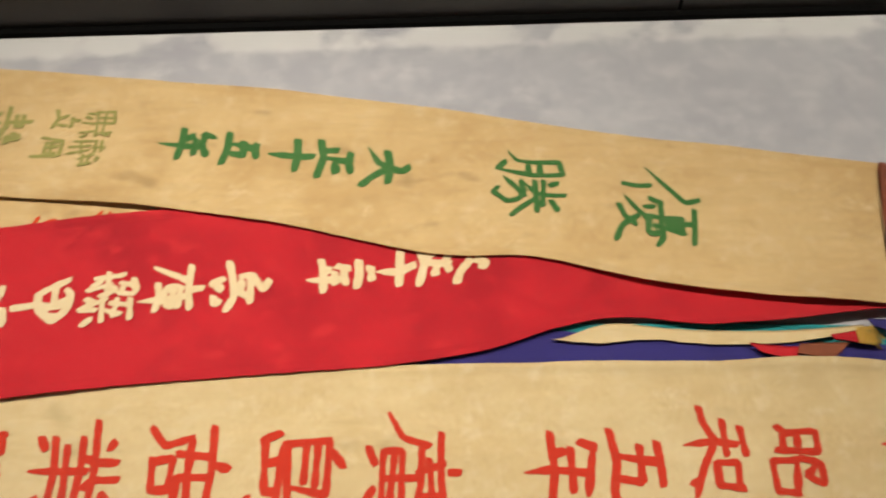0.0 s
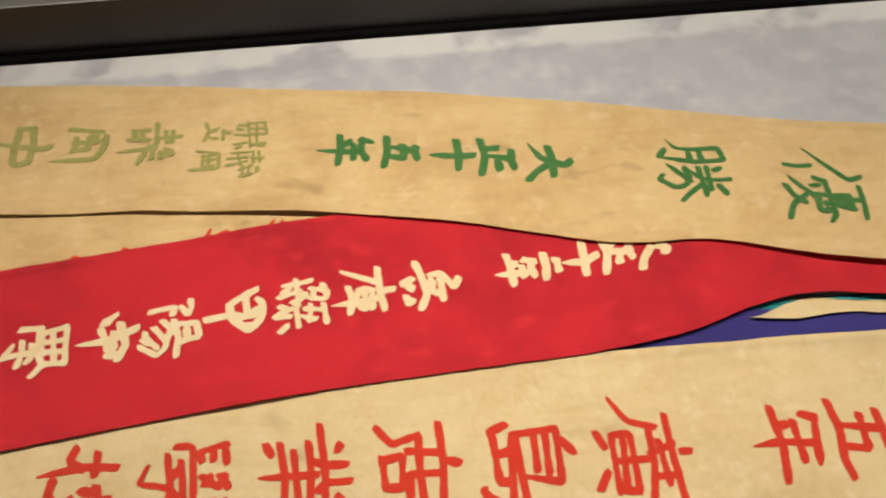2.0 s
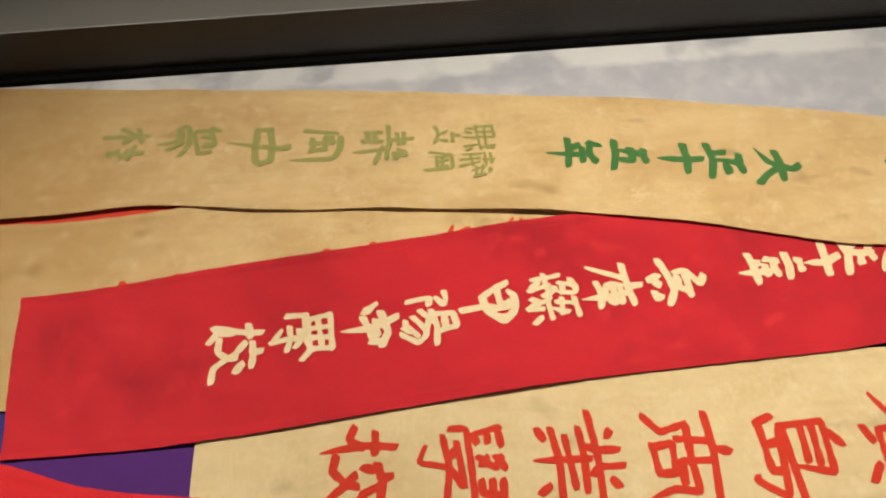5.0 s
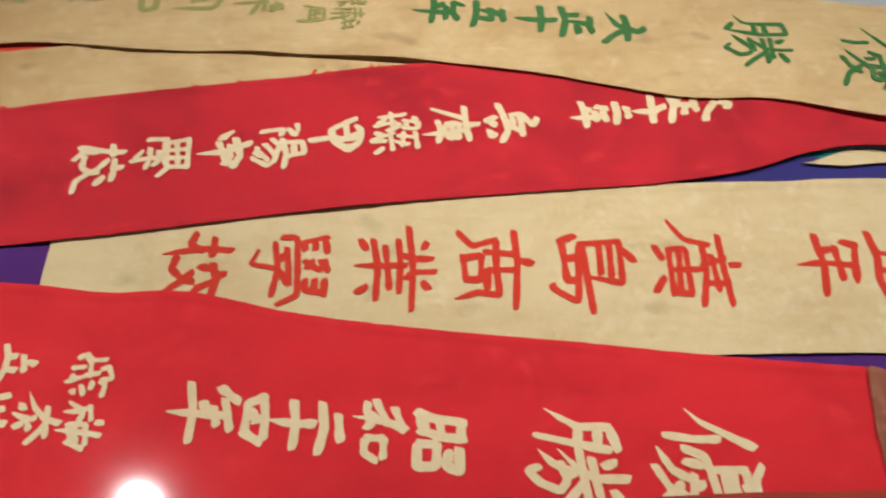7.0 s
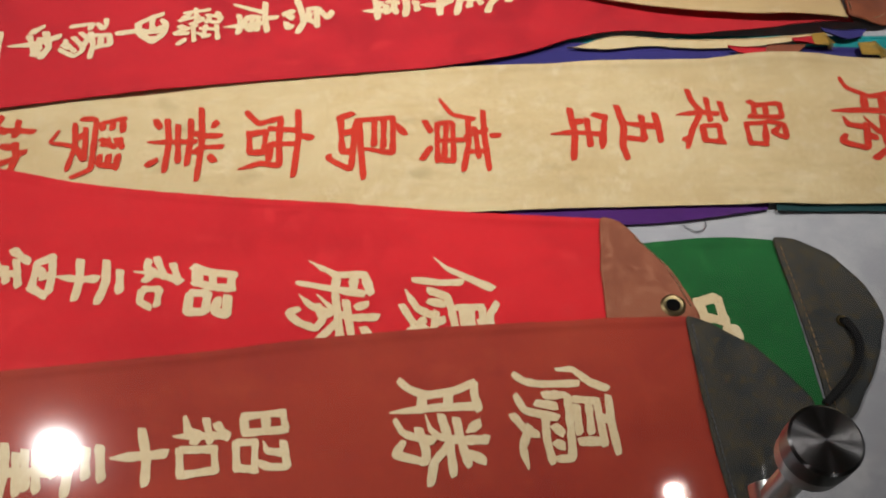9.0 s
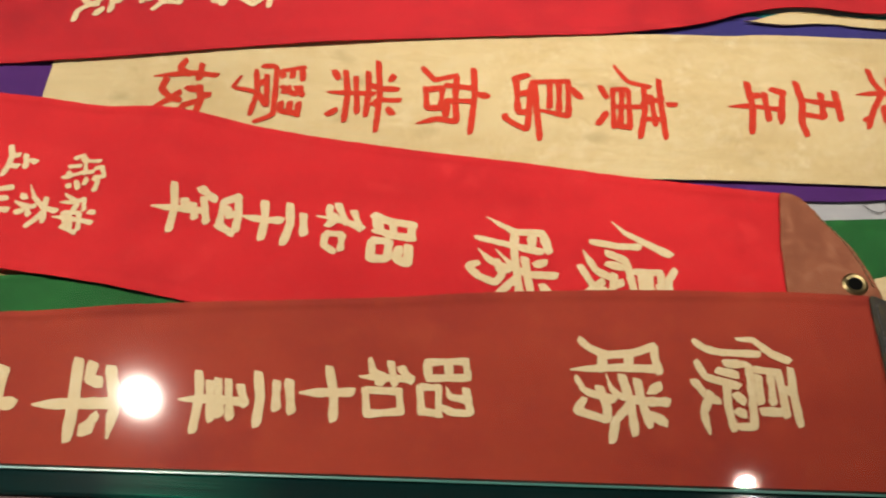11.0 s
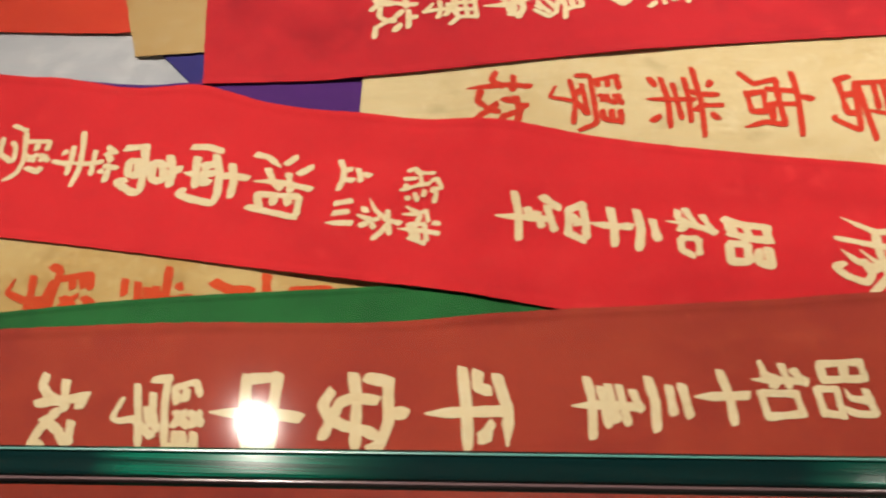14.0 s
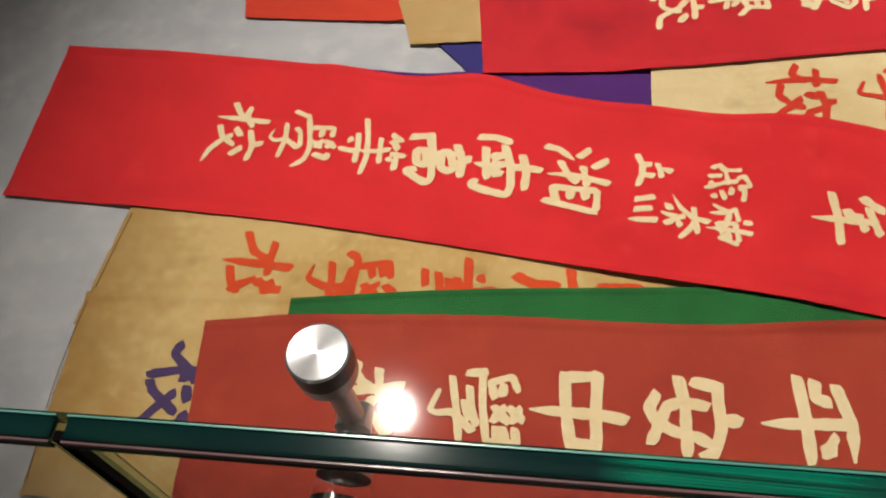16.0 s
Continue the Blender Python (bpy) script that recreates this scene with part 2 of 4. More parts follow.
CHROME = brushed("polished_steel", (0.62, 0.62, 0.63), 0.09, False)
PANE = clear_glass("clear_glass", (0.965, 0.985, 0.975))
EDGE = edge_glass()
# edge strips: a highlight line and the red ribbon's reflection, put in as colour
ARRIS_GLINT = plain("glass_arris_glint", (0.10, 0.30, 0.26), 0.25, 0, 0.5, 6, 0.02)
BEVEL_REFLECTION = plain("glass_bevel_red_reflection", (0.16, 0.10, 0.105), 0.14, 0, 0.35, 5, 0.02)
SIDE = clear_glass("glass_side", (0.55, 0.66, 0.62), 0.0)
WALLP = plain("dim_wall_paint", (0.34, 0.31, 0.28), 0.8, 0, 0.08, 2, 0.05)
CEILP = plain("ceiling_paint", (0.56, 0.51, 0.45), 0.85, 0, 0.06, 2, 0.05)
CARPET = plain("grey_brown_carpet", (0.16, 0.145, 0.13), 0.95, 0, 0.25, 30, 0.4)
LENS = glow("lamp_lens", (1.0, 0.86, 0.70), 250.0)
BLACKTRIM = plain("black_lamp_trim", (0.02, 0.02, 0.02), 0.5, 0, 0.1, 20, 0.05)
THREAD = plain("pale_thread", (0.45, 0.30, 0.16), 0.8, 0, 0.3, 300, 0.3)
GREYTHREAD = plain("grey_thread", (0.2, 0.2, 0.21), 0.8, 0, 0.3, 300, 0.3)


# ---- small builders ----
def mesh_of(name, bm, mats):
    me = bpy.data.meshes.new(name)
    bm.to_mesh(me)
    bm.free()
    for m in mats if isinstance(mats, (list, tuple)) else [mats]:
        me.materials.append(m)
    return me


def part(name, bm, mats, parent=None, label=""):
    ob = new(name, mesh_of(name, bm, mats))
    if parent:
        ob.parent = parent
        ob.matrix_parent_inverse = parent.matrix_world.inverted()
    return tagged(ob, label)


def box(bm, lo, hi, bevel=0.0):
    r = bmesh.ops.create_cube(bm, size=1.0)
    for v in r["verts"]:
        v.co = Vector([(a + b) / 2 + c * (b - a) for a, b, c in zip(lo, hi, v.co)])
    if bevel:
        es = list({e for v in r["verts"] for e in v.link_edges})
        bmesh.ops.bevel(bm, geom=es, offset=bevel, segments=2, affect="EDGES", profile=0.5)
    return r["verts"]


def lathe(bm, profile, m, n=48):
    """Turns (radius, height) pairs about z and places the body by m."""
    rings = []
    for r, h in profile:
        if r < 1e-6:
            rings.append([bm.verts.new(m @ Vector((0, 0, h)))])
        else:
            rings.append([bm.verts.new(m @ Vector((r * math.cos(a), r * math.sin(a), h))) for a in (2 * math.pi * i / n for i in range(n))])
    for p, q in zip(rings, rings[1:]):
        for i in range(n):
            a, b = p[i % len(p)], p[(i + 1) % len(p)]
            c, d = q[(i + 1) % len(q)], q[i % len(q)]
            vs = [a, b, c, d]
            vs = [v for k, v in enumerate(vs) if v not in vs[:k]]
            if len(vs) > 2:
                bm.faces.new(vs)
    bmesh.ops.recalc_face_normals(bm, faces=bm.faces)


def tube(bm, pts, r, n=8):
    pts = [Vector(p) for p in pts]
    rings = []
    for i, p in enumerate(pts):
        d = (pts[min(i + 1, len(pts) - 1)] - pts[max(i - 1, 0)]).normalized()
        u = d.cross(Vector((0, 0, 1)))
        u = u.normalized() if u.length > 1e-4 else Vector((1, 0, 0))
        w = d.cross(u)
        rings.append([bm.verts.new(p + r * (math.cos(a) * u + math.sin(a) * w)) for a in (2 * math.pi * k / n for k in range(n))])
    for p, q in zip(rings, rings[1:]):
        for k in range(n):
            bm.faces.new((p[k], p[(k + 1) % n], q[(k + 1) % n], q[k]))
    bm.faces.new(rings[0]), bm.faces.new(list(reversed(rings[-1])))
    bmesh.ops.recalc_face_normals(bm, faces=bm.faces)


def smooth(ob, angle=40):
    for p in ob.data.polygons:
        p.use_smooth = True
    ob.data.set_sharp_from_angle(angle=radians(angle))
    return ob


def curve_at(pts, n):
    """n points spread along a smooth line through pts (Catmull-Rom over chord length)."""
    p = np.array(pts, float)
    s = np.concatenate([[0], np.cumsum(np.linalg.norm(np.diff(p, axis=0), axis=1))])
    u = np.linspace(0, s[-1], n)
    tan = np.gradient(p, s, axis=0) if len(p) > 2 else np.repeat([(p[1] - p[0]) / s[-1]], 2, 0)
    k = np.clip(np.searchsorted(s, u, side="right") - 1, 0, len(s) - 2)
    h = (s[k + 1] - s[k])[:, None]
    x = ((u - s[k])[:, None]) / h
    return ((2 * x**3 - 3 * x**2 + 1) * p[k] + (x**3 - 2 * x**2 + x) * h * tan[k]
            + (-2 * x**3 + 3 * x**2) * p[k + 1] + (x**3 - x**2) * h * tan[k + 1])


# ---- the room ----
def slab(name, lo, hi, mat, label, kind="structure", bevel=0.0):
    bm = bmesh.new()
    box(bm, lo, hi, bevel)
    ob = part(name, bm, mat)
    return tagged(ob, label, "", "", kind)


slab("floor", (-4, -3, -0.1), (4, 4, 0), CARPET, "grey-brown carpeted museum floor")
slab("ceiling", (-4, -3, CEIL), (4, 4, CEIL + 0.1), CEILP, "dim plain painted ceiling over the showcase")
slab("wall_north", (-4, 4, 0), (4, 4.1, CEIL), WALLP, "plain dim brown-grey painted wall")
slab("wall_south", (-4, -3.1, 0), (4, -3, CEIL), WALLP, "plain dim brown-grey painted wall")
slab("wall_west", (-4.1, -3, 0), (-4, 4, CEIL), WALLP, "plain dim brown-grey painted wall")
slab("wall_east", (4, -3, 0), (4.1, 4, CEIL), WALLP, "plain dim brown-grey painted wall")


def ceiling_lamp(x, y, aim, watts, beam):
    base = tagged(new("ceiling_lamp"), "round black downlight set in the ceiling, lit; the wide-beamed ones added as fill", "lamp", "ceiling lamps")
    base.location = (x, y, CEIL)
    bpy.context.view_layer.update()
    m = Matrix.Translation((x, y, CEIL))
    bm = bmesh.new()
    lathe(bm, [(0.019, -0.001), (0.021, -0.022), (0.05, -0.024), (0.052, -0.001), (0.019, -0.001)], m)
    smooth(part("trim_ring", bm, BLACKTRIM, base))
    bm = bmesh.new()
    lathe(bm, [(0, -0.003), (0.018, -0.003), (0.018, -0.001), (0, -0.001)], m, 32)
    part("lens", bm, LENS, base, "glowing warm lens")
    data = bpy.data.lights.new("lamp_light", "SPOT")
    data.energy, data.color, data.shadow_soft_size = watts, LAMP_COLOUR, 0.017
    data.spot_size, data.spot_blend = radians(beam), 1.0
    ob = new("lamp_light", data)
    ob.matrix_world = look((x, y, CEIL - 0.035), (aim[0], aim[1] + 0.0001, TABLE))


for (lx, ly), aim, watts, beam in LAMPS:
    ceiling_lamp(lx, ly, aim, watts, beam)

# ---- the showcase ----
TURN_CASE = 1.25
CASE = Matrix.Translation((-0.15, 0, 0)) @ pose(0, 0, 0, 0, 0, TURN_CASE) @ Matrix.Translation((0.15, 0, 0))


def cased(bm):
    bmesh.ops.transform(bm, matrix=CASE, verts=bm.verts)
    return bm


X0, X1, YF, YB = -1.75, 1.25, -0.1743, 0.4590
case = tagged(new("showcase"), "low museum showcase with dark bronze frame and grey cloth bed", "showcase")
bm = bmesh.new()
box(bm, (X0, YF - 0.02, 0.02), (X1, YB + 0.10, TABLE - 0.012), 0.004)
part("plinth", cased(bm), BAR, case, "dark bronze metal plinth")
bm = bmesh.new()
box(bm, (X0, YB, TABLE - 0.012), (0.1565, YB + 0.10, TABLE + 0.045), 0.0015)
part("rear_rail", bm, [BAR, RAIL_TOP_LIT], case, "dark bronze rear rail")
bm = bmesh.new()
box(bm, (0.158, YB, TABLE - 0.012), (X1, YB + 0.10, TABLE + 0.045), 0.0015)
part("rear_rail", bm, [BAR, RAIL_TOP_LIT], case, "dark bronze rear rail")
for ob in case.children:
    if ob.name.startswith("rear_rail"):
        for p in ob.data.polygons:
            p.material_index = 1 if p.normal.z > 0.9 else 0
bm = bmesh.new()
box(bm, (X0, YB - 0.006, TABLE - 0.012), (X1, YB - 0.0005, TABLE + 0.004))
part("gasket", bm, GAP, case, "black rubber gasket")

# bed: cloth over board with faint sags
bm = bmesh.new()
nx, ny = 120, 40
grid = [[bm.verts.new((X0 + 0.01 + (X1 - X0 - 0.02) * i / nx, YF + 0.004 + (YB - YF + 0.03) * j / ny, TABLE - 0.0004 + 0.0003 * noise.noise((i * 0.35, j * 0.5, 3)))) for j in range(ny + 1)] for i in range(nx + 1)]
for i in range(nx):
    for j in range(ny):
        bm.faces.new((grid[i][j], grid[i + 1][j], grid[i + 1][j + 1], grid[i][j + 1]))
low = bmesh.ops.extrude_face_region(bm, geom=list(bm.faces))
for v in low["geom"]:
    if isinstance(v, bmesh.types.BMVert):
        v.co.z = TABLE - 0.0115
bmesh.ops.recalc_face_normals(bm, faces=bm.faces)
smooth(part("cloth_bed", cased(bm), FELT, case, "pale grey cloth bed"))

# glass: a top plate and two front plates, each meeting at one seam
SEAM = -0.58
T = 0.010


def pane_mesh(lo, hi, edge_axes):
    bm = bmesh.new()
    box(bm, lo, hi, 0.0008)
    for f in bm.faces:
        f.material_index = 0 if max(range(3), key=lambda k: abs(f.normal[k])) not in edge_axes and max(abs(c) for c in f.normal) > 0.99 else 1
    return cased(bm)


def glass_plate(name, lo, hi, edge_axes, label):
    ob = part(name, pane_mesh(lo, hi, edge_axes), [PANE, EDGE, SIDE])
    for p in ob.data.polygons:
        if abs(p.normal.x) > 0.9 and name == "front_glass":
            p.material_index = 2
    ob.visible_shadow = False
    return tagged(ob, label, "glass pane", "showcase glass")


glass_plate("top_glass", (X0, YF + 0.0005, GLASS - T), (X1, YB + 0.05, GLASS - 0.001), (0, 1), "large clear glass top plate lying over the ribbons")
for ax, bx in ((SEAM + 0.002, X1), (X0, SEAM - 0.002)):
    pane = glass_plate("front_glass", (ax, YF - 0.0078, TABLE), (bx, YF, GLASS - 0.0026), (), "upright clear glass front pane with polished green edge")
    bm = bmesh.new()
    box(bm, (ax, YF - 0.0078, GLASS - 0.0025), (bx, YF, GLASS), 0.0012)
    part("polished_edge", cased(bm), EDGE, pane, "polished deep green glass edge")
    bm = bmesh.new()
    box(bm, (ax, YF - 0.0006, GLASS + 0.0002), (bx, YF + 0.0002, GLASS + 0.0006), 0.00015)
    part("arris", cased(bm), ARRIS_GLINT, pane, "pale arris along the edge, its highlight put into the colour")
    bm = bmesh.new()
    box(bm, (ax, YF - 0.0090, GLASS - 0.0030), (bx, YF - 0.0080, GLASS - 0.0006), 0.0003)
    part("front_bevel", cased(bm), BEVEL_REFLECTION, pane, "front bevel, pinkish grey with the red ribbon's reflection painted in")
    bm = bmesh.new()
    box(bm, (ax, YF - 0.0090, GLASS - 0.0056), (bx, YF - 0.0080, GLASS - 0.0032), 0.0003)
    part("lower_bevel", cased(bm), EDGE, pane, "dark lower bevel")
bm = bmesh.new()
box(bm, (SEAM - 0.0019, YF - 0.0076, TABLE), (SEAM + 0.0019, YF - 0.0044, GLASS - 0.002))
part("seam_seal", cased(bm), GAP, case, "black silicone seam")


def glass_fixing(x):
    """Cap on the top plate, stem under it, elbow and a second cap on the front pane."""
    y = YF + 0.0225
    base = tagged(new("glass_fixing"), "turned steel cap fixing that joins the glass plates", "glass fixing", "glass fixings")
    place = CASE @ Matrix.Translation((x, y, GLASS))
    base.matrix_world = place
    bpy.context.view_layer.update()
    bm = bmesh.new()
    lathe(bm, [(0, 0.0085), (0.0094, 0.0085), (0.0102, 0.0078), (0.0102, 0.0)], Matrix.Identity(4), 64)
    cap = new("cap", mesh_of("cap", bm, STEEL))
    cap.parent = base
    smooth(cap, 30)
    bm = bmesh.new()
    lathe(bm, [(0.0098, 0.0), (0.0098, -0.006), (0.009, -0.0075), (0.0046, -0.008), (0.0043, -0.05), (0, -0.05)], Matrix.Identity(4), 40)
    stem = new("stem", mesh_of("stem", bm, SATIN))
    stem.parent = base
    smooth(stem, 30)
    bm = bmesh.new()
    m = pose(0, 0, -0.044, 90, 0, 0)
    lathe(bm, [(0, -0.006), (0.006, -0.005), (0.0065, 0.004), (0.0044, 0.006), (0.0044, 0.012), (0.0095, 0.0125), (0.0095, 0.0212)], m, 40)
    elbow = new("elbow", mesh_of("elbow", bm, SATIN))
    elbow.parent = base
    smooth(elbow, 30)
    bm = bmesh.new()
    lathe(bm, [(0.0098, 0.0295), (0.0098, 0.0363), (0.009, 0.0373), (0, 0.0373)], m, 64)
    front = new("front_cap", mesh_of("front_cap", bm, STEEL))
    front.parent = base
    smooth(front, 30)
    return base


glass_fixing(-0.4990)
glass_fixing(0.0660)

# ---- the ribbons ----
RES, HX, HY = 0.004, -0.95, -0.26
height = np.zeros((360, 205))
FLOOR = TABLE + 0.0004
CLOTH = 0.0009


def spread(h, r):
    for _ in range(r):
        h = np.maximum.reduce([h, np.roll(h, 1, 0), np.roll(h, -1, 0), np.roll(h, 1, 1), np.roll(h, -1, 1)])
    return h


def soften(h, r):
    for _ in range(r):
        h = (h + np.roll(h, 1, 0) + np.roll(h, -1, 0) + np.roll(h, 1, 1) + np.roll(h, -1, 1)) / 5
    return h


def sample(h, x, y):
    u, v = (x - HX) / RES, (y - HY) / RES
    i, j = int(u), int(v)
    a, b = u - i, v - j
    return h[i, j] * (1 - a) * (1 - b) + h[i + 1, j] * a * (1 - b) + h[i, j + 1] * (1 - a) * b + h[i + 1, j + 1] * a * b


def drape(cells):
    """Lays a sheet over what lies there already: its rest height as a map, then the map of the heap with it."""
    global height
    rest = np.maximum(soften(spread(height, 3), 4), height)
    return rest


def heap_up(cells, z_at):
    for i, j in cells:
        height[i, j] = max(height[i, j], z_at(HX + i * RES, HY + j * RES, cells[i, j]) - FLOOR)


def sheet(name, top, bottom, mat, nu=150, nv=18, wave=0.0004, lift=0.0008, seed=1, ragged=0.0004, hem=0.00045):
    """A strip of cloth between two edge lines, with thickness, laid over the heap."""
    a, b = curve_at(top, nu), curve_at(bottom, nu)
    fine_a, fine_b = curve_at(top, 700), curve_at(bottom, 700)
    cells = {}
    for p, q in zip(fine_a, fine_b):
        for k in range(61):
            x, y = p + (q - p) * k / 60
            cells[int((x - HX) / RES + 0.5), int((y - HY) / RES + 0.5)] = k / 60
    rest = drape(cells)

    def z_at(x, y, v=0.5):
        rise = wave * (1 + noise.noise((x * 9, y * 14, seed * 7.3)) + 0.5 * noise.noise((x * 30, y * 40, seed * 3.1)))
        edge = max(0.0, 1 - min(v, 1 - v) / 0.1)
        rise += lift * edge * edge * max(0.0, 0.25 + noise.noise((x * 13, v * 2, seed * 5.7)))
        if min(v, 1 - v) < 0.039:
            rise += hem
        return FLOOR + sample(rest, x, y) + CLOTH + rise

    heap_up(cells, z_at)
    across = [0, 0.02, 0.036, 0.042] + [0.07 + 0.86 * k / (nv - 1) for k in range(nv)] + [0.958, 0.964, 0.98, 1]
    nv = len(across)
    verts, faces = [], []
    for layer in (0, 1):
        for i in range(nu):
            for j in range(nv):
                v = across[j]
                x, y = a[i] + (b[i] - a[i]) * v
                if j in (0, nv - 1):
                    y += ragged * noise.noise((x * 120, v, seed))
                if i in (0, nu - 1):
                    x += ragged * noise.noise((y * 150, i, seed))
                verts.append((x, y, z_at(x, y, v) - layer * CLOTH * 0.8))
    n = nu * nv
    for i in range(nu - 1):
        for j in range(nv - 1):
            k = i * nv + j
            faces.append((k, k + 1, k + nv + 1, k + nv))
            faces.append((n + k, n + k + nv, n + k + nv + 1, n + k + 1))
    for i in range(nu - 1):
        k, q = i * nv, i * nv + nv - 1
        faces.append((k, k + nv, n + k + nv, n + k))
        faces.append((q, n + q, n + q + nv, q + nv))
    for j in range(nv - 1):
        k, q = j, (nu - 1) * nv + j
        faces.append((k, n + k, n + k + 1, k + 1))
        faces.append((q, q + 1, n + q + 1, n + q))
    me = bpy.data.meshes.new(name)
    me.from_pydata(verts, [], faces)
    me.materials.append(mat)
    ob = new(name, me)
    bm = bmesh.new()
    bm.from_mesh(me)
    bmesh.ops.recalc_face_normals(bm, faces=bm.faces)
    bm.to_mesh(me)
    bm.free()
    smooth(ob, 50)
    return ob, z_at


def ribbon(label, top, bottom, mat, **kw):
    ob, z_at = sheet("pennant_ribbon", top, bottom, mat, **kw)
    tagged(ob, label, "ribbon", "pennant ribbons")
    return ob, z_at


def brush_width(u, dx, dy, bends):
    """Breadth along a stroke from 0 to 1, by the way it runs."""
    length = math.hypot(dx, dy)
    if bends > 1 and not (dx < -3 and dy < -6):
        return 1.08 - 0.25 * math.sin(math.pi * u) * 0.6 - 0.35 * max(0.0, u - 0.9) / 0.1
    if length < 5.2:
        return 0.5 + 0.8 * math.sin(math.pi * (0.18 + 0.62 * u))
    if dx < -1.5 and dy < -2:
        return 1.25 - 0.95 * u ** 1.2
    if dx > 2.5 and dy < -2:
        return 0.5 + 0.95 * (u / 0.75) ** 1.4 if u < 0.75 else 1.45 - 1.15 * (u - 0.75) / 0.25
    if abs(dx) > abs(dy):
        return 1.12 - 0.42 * math.sin(math.pi * min(1, u * 1.08)) - (0.4 * (u - 0.93) / 0.07 if u > 0.93 else 0)
    return 1.22 - 0.35 * math.sin(math.pi * u) - (0.35 * (u - 0.92) / 0.08 if u > 0.92 else 0)


def write(owner, z_at, ink, broad, characters):
    """Brushed characters, their heads towards +x. A stroke is a row of letter pairs, each across then up its cell from a to z; a dash ends it in a point."""
    for ch, cx, cy, tall, wide, strokes in characters:
        runs = strokes.split()
        full = broad * min(1.05, max(0.72, 1.16 - 0.03 * len(runs)))
        bm = bmesh.new()
        for k, run in enumerate(runs):
            fades = run.endswith("-")
            run = run.rstrip("-")
            grid = np.array([(ord(run[i]) - 97, ord(run[i + 1]) - 97) for i in range(0, len(run), 2)], float)
            dx, dy = (grid[-1] - grid[0]) * 0.8
            seg = np.stack([cx + (grid[:, 1] / 25 - 0.5) * tall, cy - (grid[:, 0] / 25 - 0.5) * wide], 1)
            bends = len(seg) - 1
            s = np.concatenate([[0], np.cumsum(np.linalg.norm(np.diff(seg, axis=0), axis=1))])
            if s[-1] < 1e-5:
                continue
            n = 10 + 6 * bends
            at = np.linspace(0, s[-1], n)
            line = np.stack([np.interp(at, s, seg[:, 0]), np.interp(at, s, seg[:, 1])], 1)
            for _ in range(2):
                line[1:-1] = (line[:-2] + 2 * line[1:-1] + line[2:]) / 4
            tan = np.gradient(line, axis=0)
            tan /= np.linalg.norm(tan, axis=1)[:, None] + 1e-9
            # ends run on past the stroke's last point by part of its breadth
            line[0] -= tan[0] * full * 0.22
            line[-1] += tan[-1] * full * 0.22
            left, right = [], []
            for m in range(n):
                f = m / (n - 1)
                b = full * (0.55 * brush_width(f, dx, dy, bends) + 0.45) / 2
                if fades:
                    b *= min(1.0, 0.34 + 2.2 * (1 - f))
                b *= 0.72 if m in (0, n - 1) else 1.0
                b *= 1 + 0.18 * noise.noise((line[m][0] * 260 + ord(ch), line[m][1] * 260, k))
                nrm = np.array((-tan[m][1], tan[m][0]))
                skew = tan[m] * (0.35 * b if m == 0 else -0.3 * b if m == n - 1 else 0)
                for side, sign in ((left, 1), (right, -1)):
                    p = line[m] + sign * b * nrm + sign * skew
                    x = p[0] + 0.0003 * noise.noise((p[0] * 500, p[1] * 500, 1.5))
                    y = p[1] + 0.0003 * noise.noise((p[0] * 500, p[1] * 500, 8.5))
                    side.append(bm.verts.new((x, y, z_at(x, y) + 0.0003 + k * 0.000025)))
            for m in range(n - 1):
                bm.faces.new((left[m], right[m], right[m + 1], left[m + 1]))
        bm.normal_update()
        for f in bm.faces:
            if f.normal.z < 0:
                f.normal_flip()
        part("character", bm, ink, owner)


def tip(owner, outline, mat, name="leather_tip", label="", stitch=None, thick=0.0012, rise=0.0006):
    """A flat leather end cut to an outline, laid over the heap, with rounded rim."""
    pts = np.array(outline, float)
    c = pts.mean(0)
    n = 12
    loop = np.array(list(outline) + [outline[0]], float)
    s = np.concatenate([[0], np.cumsum(np.linalg.norm(np.diff(loop, axis=0), axis=1))])
    at = np.linspace(0, s[-1], 121)[:-1]
    ring = np.stack([np.interp(at, s, loop[:, 0]), np.interp(at, s, loop[:, 1])], 1)
    for _ in range(2):
        ring = (np.roll(ring, 1, 0) + 2 * ring + np.roll(ring, -1, 0)) / 4
    ring += 0.0004 * np.array([(noise.noise((x * 90, y * 90, 1)), noise.noise((x * 90, y * 90, 7))) for x, y in ring])
    cells = {}
    for p in ring:
        for k in range(41):
            x, y = c + (p - c) * k / 40
            cells[int((x - HX) / RES + 0.5), int((y - HY) / RES + 0.5)] = 0.5
    rest = drape(cells)

    def z_at(x, y, v=0.5):
        return FLOOR + sample(rest, x, y) + thick + rise + 0.0006 * noise.noise((x * 40, y * 40, 2.2))

    heap_up(cells, z_at)
    bm = bmesh.new()
    levels = [(k / n, 0.0) for k in range(1, n)] + [(0.985, 0.0), (1.0, -0.0006), (1.0, -thick)]
    mid = bm.verts.new((c[0], c[1], z_at(*c)))
    prev = None
    for f, dz in levels:
        cur = []
        for p in ring:
            x, y = c + (p - c) * f
            cur.append(bm.verts.new((x, y, z_at(x, y) + dz)))
        m = len(cur)
        for i in range(m):
            if prev is None:
                bm.faces.new((mid, cur[i], cur[(i + 1) % m]))
            else:
                bm.faces.new((prev[i], cur[i], cur[(i + 1) % m], prev[(i + 1) % m]))
        prev = cur
    bmesh.ops.recalc_face_normals(bm, faces=bm.faces)
    ob = smooth(part(name, bm, mat, owner, label), 60)
    return ob, z_at


